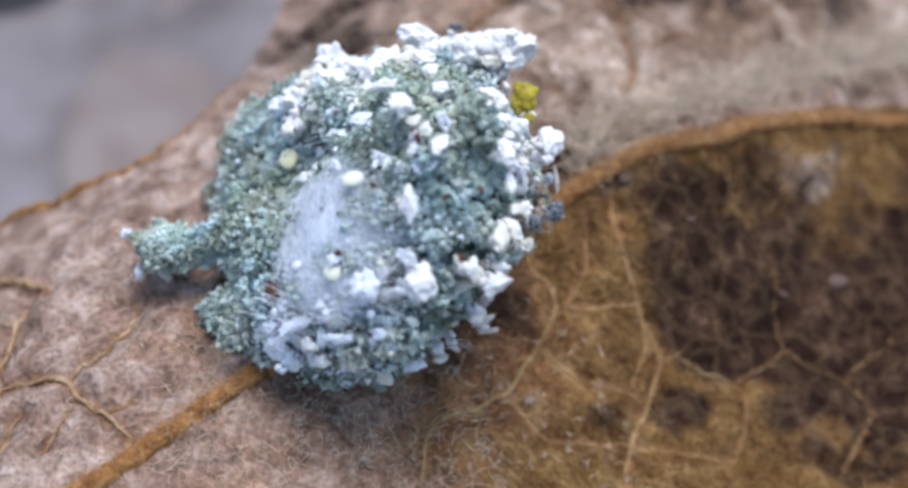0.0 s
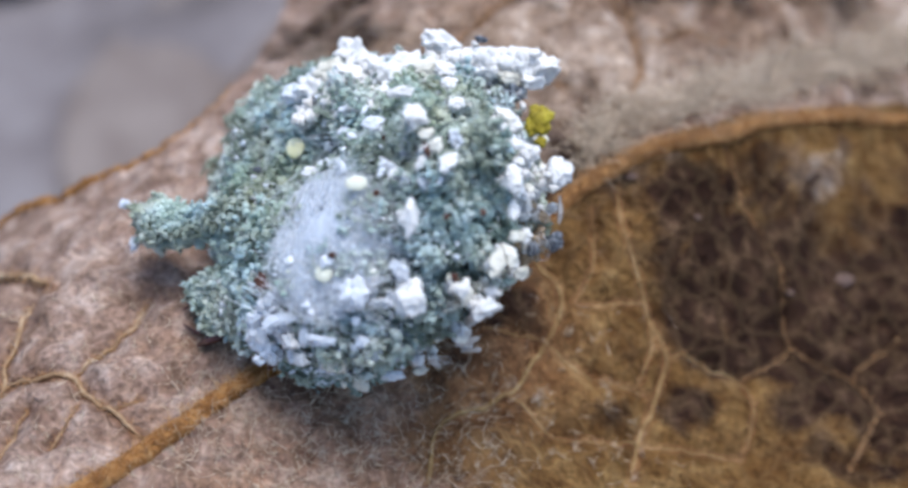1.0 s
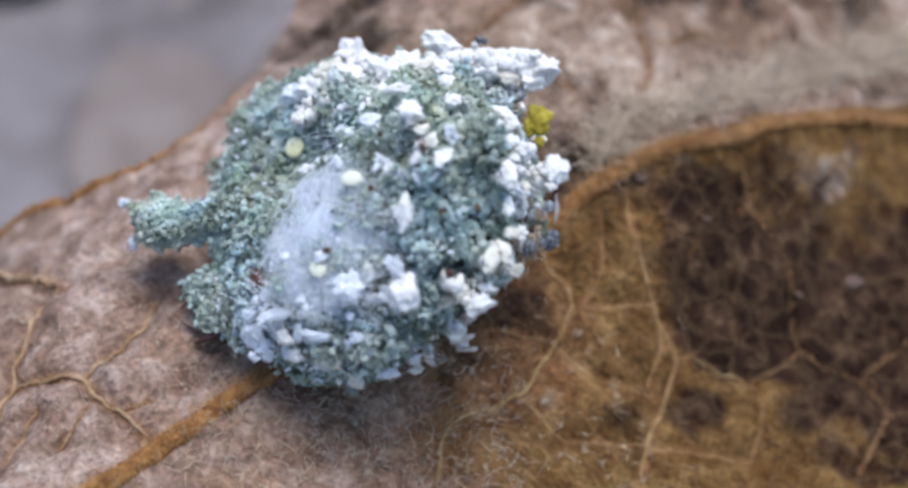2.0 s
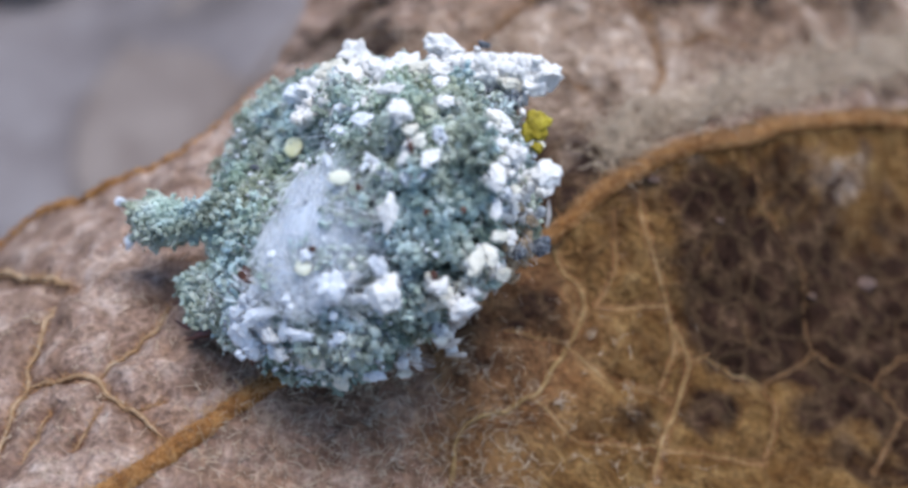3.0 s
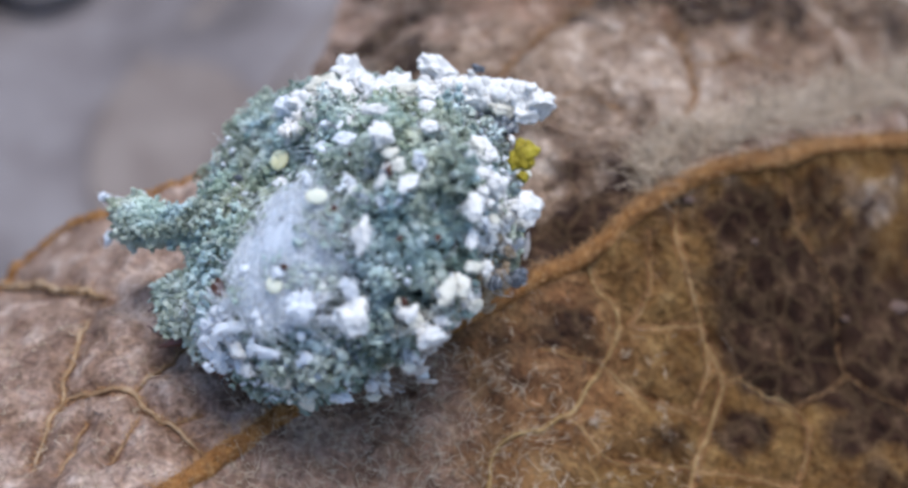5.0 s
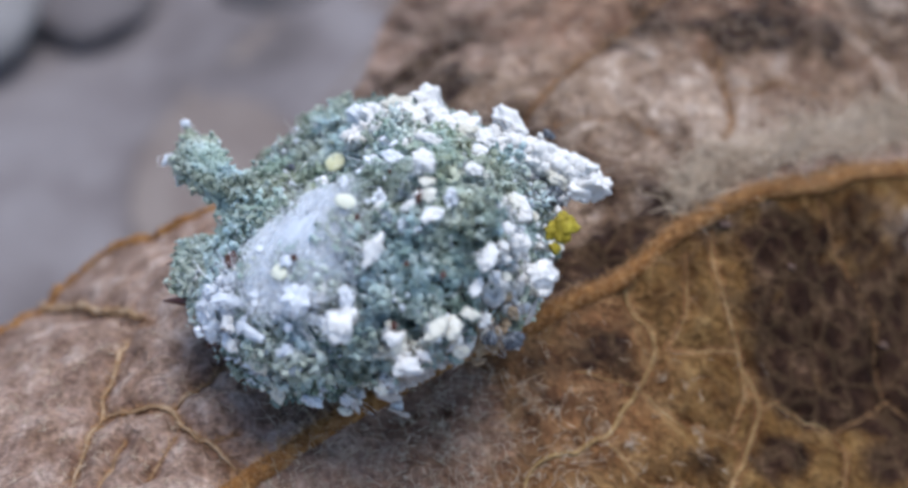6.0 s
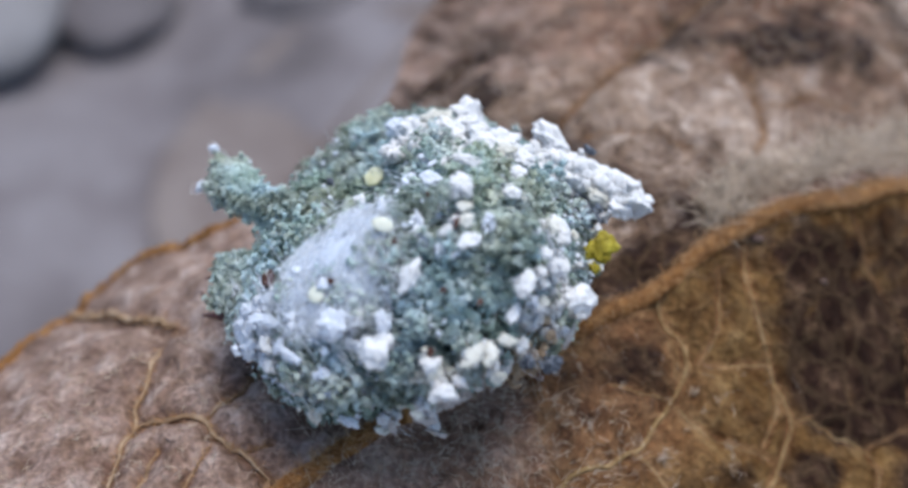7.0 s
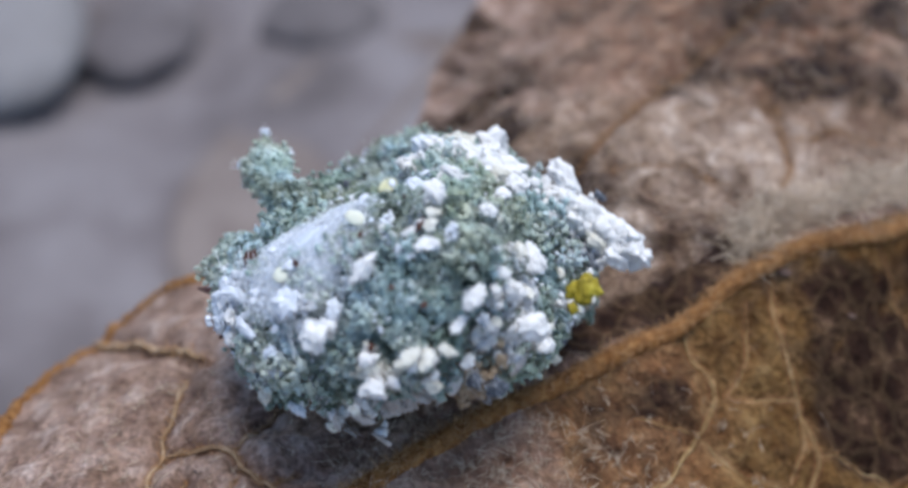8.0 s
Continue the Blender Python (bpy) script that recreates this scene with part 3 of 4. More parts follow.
    for radius, line in VEINS:
        length = sum(math.hypot(b[0] - a[0], b[1] - a[1]) for a, b in zip(line, line[1:]))
        n = max(12, int(length * 22))
        u = np.linspace(0, 1, n)
        rust = line[0][0] > -0.8
        p = on_skin(line, n, radius * (0.22 if rust else 0.3))
        ends = np.clip(np.minimum(u, 1 - u) * length / 0.35, 0.12, 1) ** 0.6
        v, t = tube(p, radius * ((0.46 if line[0][0] < 4.5 else 0.32) - 0.12 * u) * ends * (1 + 0.2 * relief(p[:, 0], p[:, 1], 3.0, 5)), 8, 0.12)
        panel_vein = max(x for x, _ in line) > 5.6 or min(y for _, y in line) > 2.5
        link_part("vein", mesh_of("vein", v, t), (M_VEIN_RUST if panel_vein else M_VEIN_OCHRE) if rust else M_VEIN, leaf, "orange-brown side vein" if rust else "")
        k = rng.integers(0, n, int(length * 45))
        FUZZ.append(p[k] + rng.normal(0, radius * 0.5, (len(k), 3)) * np.array([1, 1, 0]))
    p = spline(MARGIN[:10], 400)
    p = np.c_[p, skin_height(p[:, 0], p[:, 1]) - 0.05]
    v, t = tube(p, np.interp(np.arange(400), [0, 290, 399], [0.15, 0.14, 0.04]), 8, 0.12)
    link_part("leaf_margin", mesh_of("leaf_margin", v, t), M_RIB, leaf, "thickened orange-brown leaf edge")

    def hair(k, x0, x1, y0, y1, length, radius, curl, stand):
        x, y = rng.uniform(x0, x1, k), rng.uniform(y0, y1, k)
        ok = (nearest(x, y, [tuple(q) for q in edge[::3]])[0] > 0.2) & (x > np.interp(y, [-9, 1, 2, 4, 16], [-9, -8.6, -4.2, -3.3, -1.2]))
        ok &= (y < 1.4) | (y > np.interp(x, *zip(*MIDRIB)) + 0.3)
        x, y = x[ok], y[ok]
        return grow(np.c_[x, y, skin_height(x, y)], length, radius, curl, stand)

    def grow(root, length, radius, curl, stand):
        k, n = len(root), 7
        L = rng.uniform(*length, k)
        d = rng.normal(size=(k, 3))
        d[:, 2] = np.abs(d[:, 2]) * stand + 0.15
        d /= np.linalg.norm(d, axis=1)[:, None]
        ax = rng.normal(size=(k, 3))
        ax /= np.linalg.norm(ax, axis=1)[:, None]
        turn = rng.normal(0, curl, k)
        pts = [root]
        for _ in range(n - 1):
            c, s = np.cos(turn)[:, None], np.sin(turn)[:, None]
            d = d * c + np.cross(ax, d) * s + ax * (ax * d).sum(1)[:, None] * (1 - c)
            pts.append(pts[-1] + d * (L / (n - 1))[:, None])
        p = np.stack(pts, 1)
        floor = p[:, :1, 2] + 0.005
        p[:, 1:, 2] = np.maximum(p[:, 1:, 2], floor)
        return p, rng.uniform(*radius, k)

    for k, box, length, radius, curl, stand in ((420, (-8.5, 4.5, -7, -1.5), (0.12, 0.35), (0.004, 0.008), 0.5, 0.5), (1000, (-3.6, 1.4, -5.8, -3.0), (0.12, 0.42), (0.0035, 0.0075), 0.6, 0.8),
                                                (2000, (-3, 11, 1.5, 13), (0.2, 0.7), (0.005, 0.011), 0.4, 0.6)):
        p, r = hair(k, *box, length, radius, curl, stand)
        tagged(link_part("leaf_hair", strands("leaf_hair", p, r), M_STAR if k == 1000 else M_HAIR, leaf, "fine pale curly leaf hair"), kind="stuff")
    # a felted band of pale hair behind the midrib
    t = rng.uniform(0, 1, 2200)
    x = 2.6 + 7.4 * t
    q = np.stack([x, np.interp(x, *zip(*MIDRIB)) + 0.45 + 0.12 * x + rng.normal(0, 0.36, 2200).clip(-0.4, 1.2)], -1)
    p, r = grow(np.c_[q, skin_height(q[:, 0], q[:, 1])], (0.3, 0.9), (0.006, 0.012), 0.3, 0.5)
    tagged(link_part("leaf_hair", strands("leaf_hair", p, r), M_STAR, leaf), kind="stuff")
    # star-shaped hairs and dark specks on the blade
    for x, y, size in ((1.71, -3.35, 0.22), (-0.78, -5.06, 0.2), (-1.47, -5.12, 0.14), (3.62, 2.64, 0.16)):
        c = np.array([x, y, float(skin_height(x, y)) + 0.05])
        a = np.linspace(0, 2 * math.pi, 9)[:-1] + rng.normal(0, 0.2, 8)
        d = np.stack([np.cos(a), np.sin(a), rng.uniform(0.15, 0.8, 8)], -1) * rng.uniform(0.6, 1.1, (8, 1)) * size
        t = np.linspace(0, 1, 5)[None, :, None]
        link_part("star_hair", strands("star_hair", c + d[:, None] * t + np.array([0, 0, -0.3 * size]) * t * t, np.full(8, 0.014)), M_HAIR, leaf, "whitish star-shaped leaf hair")
    q = np.stack([np.r_[rng.uniform(-8, 3.5, 330), rng.normal(-1.6, 1.3, 130)], np.r_[rng.uniform(-7, -2, 330), rng.normal(-4.3, 0.9, 130)]], -1)
    root = np.repeat(np.c_[q, skin_height(q[:, 0], q[:, 1]) + 0.02], 6, 0)
    p, r = grow(root, (0.06, 0.2), (0.003, 0.006), 0.2, 0.5)
    tagged(link_part("star_hair", strands("star_hair", p, r), M_STAR, leaf, "small whitish star-shaped leaf hairs"), kind="stuff")
    p, r = grow(np.vstack(FUZZ), (0.06, 0.18), (0.004, 0.007), 0.4, 0.6)
    tagged(link_part("vein_hair", strands("vein_hair", p, r), M_HAIR_TAN, leaf, "short tan hair along the veins"), kind="stuff")
    for x, y, size in ((3.44, 0.48, 0.12), (7.53, 0.38, 0.2), (4.6, 0.1, 0.07), (6.4, -0.2, 0.08)):
        v, f = BALL2
        q = v * (1 + 0.3 * lumps(v, 2, x))[:, None] * np.array([size, size * 0.8, 0.05]) + np.array([x, y, float(skin_height(x, y)) + 0.01])
        link_part("dark_speck", mesh_of("dark_speck", q, f), M_BODY, leaf, "small dark speck on the leaf blade")
    u = rng.uniform(0, 1, 6500)
    m = rib_path
    q = m[(u * 419).astype(int)] + rng.normal(0, 0.065, (6500, 3)) * np.array([1, 1, 0]) + np.array([0, 0, 0.08])
    p, r = grow(q, (0.08, 0.24), (0.006, 0.0105), 0.4, 0.9)
    tagged(link_part("midrib_hair", strands("midrib_hair", p, r), M_HAIR_TAN, leaf, "short tan hair along the midrib"), kind="stuff")


dry_leaf()


# ---- the larva under its load of debris ----
CENTRE = np.array([0.05, 0.32, -1.20])           # middle of the heap in the larva's space, mm
RX, RY, RZ, BACK, POW = 2.66, 2.45, 3.14, 1.02, 2.28
larva = new("debris_carrying_larva")
larva.scale = (0.985, 0.985, 0.985)
tagged(larva, "larva hidden under a heap of pale green lichen and white flakes", "insect")


def pile_reach(d):
    """How far the heap's even surface lies from its middle, in each direction d."""
    z = d[:, 2] - 0.47 * d[:, 0] + 0.63 * d[:, 1]
    deep = np.where(z > 0, RZ, BACK)
    r = (np.abs(d[:, 0] / RX) ** POW + np.abs(d[:, 1] / RY) ** POW + np.abs(z / deep) ** POW) ** (-1 / POW)

    def swell(x, y, z, wide):
        return np.exp(-((d - np.array([x, y, z])) ** 2).sum(1) / wide ** 2)

    # a hollow on the shoulder, a hump on the crown, a hollow and a bulge near the foot
    return r * (1 -0.47 * swell(-0.63, 0.49, 0.60, 0.5) +0.30 * swell(0.24, 0.24, 0.94, 0.4) -0.13 * swell(0.49, -0.49, 0.72, 0.5) +0.09 * swell(-0.56, -0.58, 0.60, 0.45) - 0.15 * swell(0.70, 0.36, 0.62, 0.34) - 0.24 * swell(0.66, -0.50, 0.55, 0.45))


def heap(d, inset=0.0):
    p = d * (pile_reach(d) - 0.13 - inset)[:, None]
    rough = 0.15 * lumps(p, 0.9, 3.0) + 0.20 * lumps(p, 2.1, 8.0) + 0.13 * lumps(p, 4.4, 5.0)
    p = CENTRE + p + d * rough[:, None]
    under = (p[:, 1] + p[:, 2]) * 0.7071
    push = np.maximum(0, -1.12 - under) * 0.92
    return p + push[:, None] * np.array([0, 0.7071, 0.7071])


def outward(p):
    v = p - CENTRE
    return v / np.linalg.norm(v, axis=-1, keepdims=True)


def directions(k):
    d = rng.normal(size=(k, 3))
    return d / np.linalg.norm(d, axis=1)[:, None]


def spread_over(k):
    """k directions, spread evenly over the heap's surface."""
    d = directions(k * 4)
    r = pile_reach(d) ** 2
    return d[rng.uniform(0, 1, len(d)) < r / r.max()][:k]


# the core's dark colour paints shade into the gaps between the clods
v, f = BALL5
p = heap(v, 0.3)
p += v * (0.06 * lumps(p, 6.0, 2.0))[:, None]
link_part("packed_core", mesh_of("packed_core", p, f, False), M_CORE, larva, "packed core of the debris heap, coloured dark as crevice shade")


def shown(p):
    return (p[:, 1] + p[:, 2]) * 0.7071 > -1.17


# clods of soft granules heaped on one another, with crevices between them
def cauliflower(c, size, grains, lo=0.085, hi=0.12, most=0.055):
    """Granules packed over the outer side of each clod; returns their places and sizes."""
    k = np.repeat(np.arange(len(c)), grains)
    d = directions(len(k))
    knob = 1 + 0.58 * lumps(d + c[k] * 3.0, 2.2, 4.0) + 0.28 * lumps(d + c[k] * 5.0, 4.6, 9.0)
    p = c[k] + d * (size[k] * knob * rng.uniform(0.78, 1.04, len(k)))[:, None]
    ok = (d * outward(c[k])).sum(1) > -0.2
    s = size[k] * (lo + hi * rng.uniform(0, 1, len(k)) ** 2)
    return p[ok], s[ok].clip(0.012, most)


big = heap(spread_over(430), 0.09)
big = big[shown(big)]
big += outward(big) * rng.normal(-0.05, 0.14, (len(big), 1))
small = heap(spread_over(1500), 0.11)
small = small[shown(small)]
small += outward(small) * rng.normal(0.0, 0.08, (len(small), 1))
q = heap(spread_over(11000), 0.2)
q = q[shown(q)]
q += outward(q) * rng.normal(0, 0.04, (len(q), 1))
p1, s1 = cauliflower(big, rng.uniform(0.16, 0.34, len(big)), 140)
p2, s2 = cauliflower(small, rng.uniform(0.06, 0.13, len(small)), 26)
p, s = np.vstack([p1, p2, q]), np.r_[s1, s2, rng.uniform(0.04, 0.08, len(q))]
tagged(link_part("lichen_crust", crumbs("lichen_crust", p, s, 0.55, smooth=False), M_LICHEN, larva, "pale grey-green crumbly lichen crust"), kind="stuff")


# fine threads and fibres that bristle from the crust
def bristle(k, lo, hi):
    q = heap(directions(k * 2))
    q = q[shown(q)][:k]
    d = outward(q) * 0.5 + rng.normal(0, 0.6, q.shape)
    d /= np.linalg.norm(d, axis=1)[:, None]
    bend = rng.normal(0, 0.35, q.shape)
    t = np.linspace(0, 1, 5)[None, :, None]
    L = rng.uniform(lo, hi, (len(q), 1, 1))
    return q[:, None] + L * (t * d[:, None] + t * t * bend[:, None])


p = bristle(2600, 0.08, 0.26)
tagged(link_part("lichen_fibre", strands("lichen_fibre", p, rng.uniform(0.003, 0.006, len(p))), CHIP["blue"], larva, "short pale fibres bristling from the heap"), kind="stuff")


def cluster(name, k, a, b, ra, rb, size, mat, label="", shape_of=None, at=None, parent=larva):
    """Crumbs packed round the line from a to b; at: the joint about which the piece turns."""
    a, b = np.array(a), np.array(b)
    t = rng.uniform(0, 1, k)
    c = a + (b - a) * t[:, None]
    d = directions(k)
    knot = 1 + 0.45 * lumps(c * 1.5 + d, 2.0, 2.0) + 0.25 * lumps(c * 2.0 + d, 4.5, 6.0)
    q = c + d * ((ra + (rb - ra) * t) * knot * rng.uniform(0.6, 1.02, k))[:, None]
    ob = tagged(link_part(name, crumbs(name, q - (0 if at is None else at), rng.uniform(*size, k), 0.22 if shape_of else 0.42, shape_of, shape_of is not None), mat, parent, label), kind="stuff")
    if at is not None and parent is larva:
        ob.location = at * MM
    return ob


ARM_BASE = np.array((-2.07, 0.27, -0.35))
arm = cluster("lichen_arm", 2400, ARM_BASE, (-2.90, 0.11, -0.75), 0.40, 0.22, (0.014, 0.055), M_LICHEN, "arm of lichen crumbs sticking out of the heap", at=ARM_BASE)
cluster("arm_knob", 1500, (-2.88, 0.11, -0.75), (-3.23, 0.21, -1.00), 0.24, 0.42, (0.014, 0.06), M_LICHEN, "knobbly end of the lichen arm", at=ARM_BASE, parent=arm)
cluster("arm_knob", 1000, (-3.19, 0.21, -1.00), (-3.53, 0.31, -1.10), 0.42, 0.24, (0.014, 0.055), M_LICHEN, at=ARM_BASE, parent=arm)
for a, b, r in (((-3.39, 0.36, -1.05), (-3.85, 0.53, -1.15), 0.13), ((-3.40, 0.11, -1.05), (-3.73, -0.06, -1.15), 0.12), ((-3.12, 0.40, -1.00), (-3.32, 0.60, -1.20), 0.13)):
    cluster("lichen_spike", 90, a, b, r, 0.02, (0.015, 0.045), M_LICHEN, "thin pointed spike of lichen crumbs", at=ARM_BASE, parent=arm)
    cluster("spike_tip", 18, b, np.array(b) * 1.01, 0.06, 0.04, (0.03, 0.055), CHIP["blue"], "pale waxy tip of a spike", at=ARM_BASE, parent=arm)
for a, b, r in (((-2.62, -0.78, -0.45), (-2.95, -0.71, -0.65), 0.13), ((-2.51, -1.15, -0.30), (-2.73, -1.26, -0.40), 0.12)):
    cluster("lichen_spike", 90, a, b, r, 0.02, (0.015, 0.045), M_LICHEN, "thin pointed spike of lichen crumbs")
cluster("lichen_lobe", 1900, (-2.32, -0.68, -0.40), (-2.17, -1.25, -0.10), 0.40, 0.30, (0.014, 0.055), M_LICHEN, "lobe of lichen crumbs at the heap's foot")
cluster("lichen_lobe", 1000, (-2.47, -0.73, -0.50), (-2.55, -1.05, -0.30), 0.28, 0.24, (0.014, 0.052), M_LICHEN)
cluster("lichen_lobe", 1000, (-1.70, -0.82, 0.20), (-1.86, -1.24, 0.20), 0.36, 0.30, (0.014, 0.055), M_LICHEN)
cluster("lichen_lobe", 1500, (-2.25, -0.72, -0.45), (-2.74, -0.85, -0.5), 0.36, 0.20, (0.014, 0.055), M_LICHEN)
cluster("lichen_lobe", 1300, (-2.15, -1.15, -0.2), (-2.48, -1.28, -0.3), 0.32, 0.20, (0.014, 0.055), M_LICHEN)
cluster("flake_ridge", 520, (1.20, 2.36, -0.90), (2.59, 2.36, -0.70), 0.28, 0.17, (0.05, 0.12), CHIP["white"], "ridge of soft white wax", BALL_MID)
cluster("ridge_core", 400, (0.98, 1.98, -0.90), (2.27, 2.04, -0.80), 0.30, 0.16, (0.03, 0.07), CHIP["dark"], "grey grit under the white ridge")
cluster("lichen_crust", 500, (2.15, 0.50, 0.90), (2.28, -0.30, 1.00), 0.22, 0.25, (0.02, 0.06), M_LICHEN)
cluster("husk_litter", 500, (2.03, -0.12, 1.22), (2.05, -0.47, 0.98), 0.34, 0.30, (0.02, 0.07), CHIP["tan"], "brown husk crumbs")
cluster("husk_litter", 350, (1.15, -1.34, 0.92), (1.58, -0.84, 1.25), 0.22, 0.22, (0.025, 0.07), CHIP["twig"], "bleached husk crumbs")

# woolly white wax in clods along the crest, at the foot and on the rim
def wax(count, cx, cy, cz, sx, sy, sz, lo, hi, mat, label):
    c = heap(outward(np.array([cx, cy, cz]) + rng.normal(size=(count, 3)) * np.array([sx, sy, sz])))
    c = c[shown(c)]
    c += outward(c) * rng.uniform(-0.02, 0.08, (len(c), 1))
    size = rng.uniform(lo, hi, len(c))
    p, g = cauliflower(c, size, 40, 0.30, 0.30, 0.13)
    tagged(link_part("wax_clod", crumbs("wax_clod", p, g, 0.3, BALL_MID), mat, larva, label), kind="stuff")


wax(30, 0.5, 2.4, -0.5, 0.8, 0.2, 0.5, 0.10, 0.20, CHIP["white"], "clods of woolly white wax on the crest")
wax(12, -0.5, 2.3, -1.0, 0.5, 0.25, 0.4, 0.07, 0.15, CHIP["blue"], "clods of bluish-white wax on the crest")
wax(18, -1.5, -1.4, 1.1, 0.4, 0.3, 0.4, 0.07, 0.15, CHIP["blue"], "clods of bluish-white wax near the foot")
wax(16, -0.25, -0.75, 2.2, 0.35, 0.25, 0.3, 0.07, 0.14, CHIP["blue"], "clods of bluish-white wax below the silk")
wax(22, 2.2, 0.65, 1.6, 0.25, 0.4, 0.4, 0.07, 0.16, CHIP["white"], "clods of white wax on the rim")
wax(12, 1.5, -0.9, 2.2, 0.3, 0.25, 0.3, 0.06, 0.13, CHIP["cream"], "clods of cream wax on the rim")
wax(20, 0.3, 0.6, 2.2, 1.1, 0.8, 0.8, 0.04, 0.09, CHIP["blue"], "specks of bluish-white wax on the heap")

# white dust and small flakes along the upper rim and the foot
q = heap(directions(12000))
q = q[shown(q)]
m = (0.6 * np.clip((q[:, 1] - 1.5) / 0.7, 0, 1) + 0.35 * np.clip((-q[:, 1] - 0.8) / 0.6, 0, 1) * (q[:, 0] < 0.5) + 0.3 * np.clip((q[:, 0] - 1.5) / 0.5, 0, 1) + 0.2 * np.exp(-((q[:, 0] + 0.7) ** 2 + (q[:, 1] + 0.2) ** 2) / 1.2) * (q[:, 2] > 1) + 0.18 * (q[:, 0] < -0.9) + 0.5 * lumps(q, 1.3, 6.0)) > 0.22
q = q[m][:1500]
q += outward(q) * 0.06
tagged(link_part("white_dust", crumbs("white_dust", q, rng.uniform(0.012, 0.05, len(q)), 0.45), CHIP["blue"], larva, "fine white flakes and dust"), kind="stuff")

# single larger lichen lumps
LUMP = []
for k in range(8):
    v, f = BALL2
    r = 1 + 0.5 * lumps(v, 1.8, 3.7 * k) + 0.5 * lumps(v, 4.5, 2.1 * k)
    LUMP.append(mesh_of("lichen_lump", v * r[:, None] * rng.uniform(0.7, 1.2, 3), f, False))
    LUMP[-1].materials.append(M_LICHEN_PIECE)
q = heap(directions(700))
q = q[shown(q)][:130]
for k, c in enumerate(q):
    ob = new("lichen_lump", LUMP[k % 8])
    ob.parent = larva
    s = rng.uniform(0.05, 0.11)
    ob.matrix_basis = pose(*(c * MM), *rng.uniform(0, 360, 3)) @ Matrix.Diagonal((s, s, s, 1))

NAMES = {"white": "white_flake", "blue": "white_flake", "cream": "cream_flake", "yolk": "yellow_scale", "disc": "ivory_scale", "tan": "husk", "rust": "bark_scrap", "dark": "grit", "twig": "fibre", "leafy": "leaf_scrap"}
LABELS = {"white": "chalky white flake", "blue": "cool white flake", "cream": "cream-coloured flake", "yolk": "smooth pale yellow scale", "disc": "smooth ivory scale", "tan": "tan husk", "rust": "rust-brown scrap of bark", "dark": "dark grit", "twig": "bleached plant fibre", "leafy": "bright yellow-green leaf scrap"}


FOOTING = []


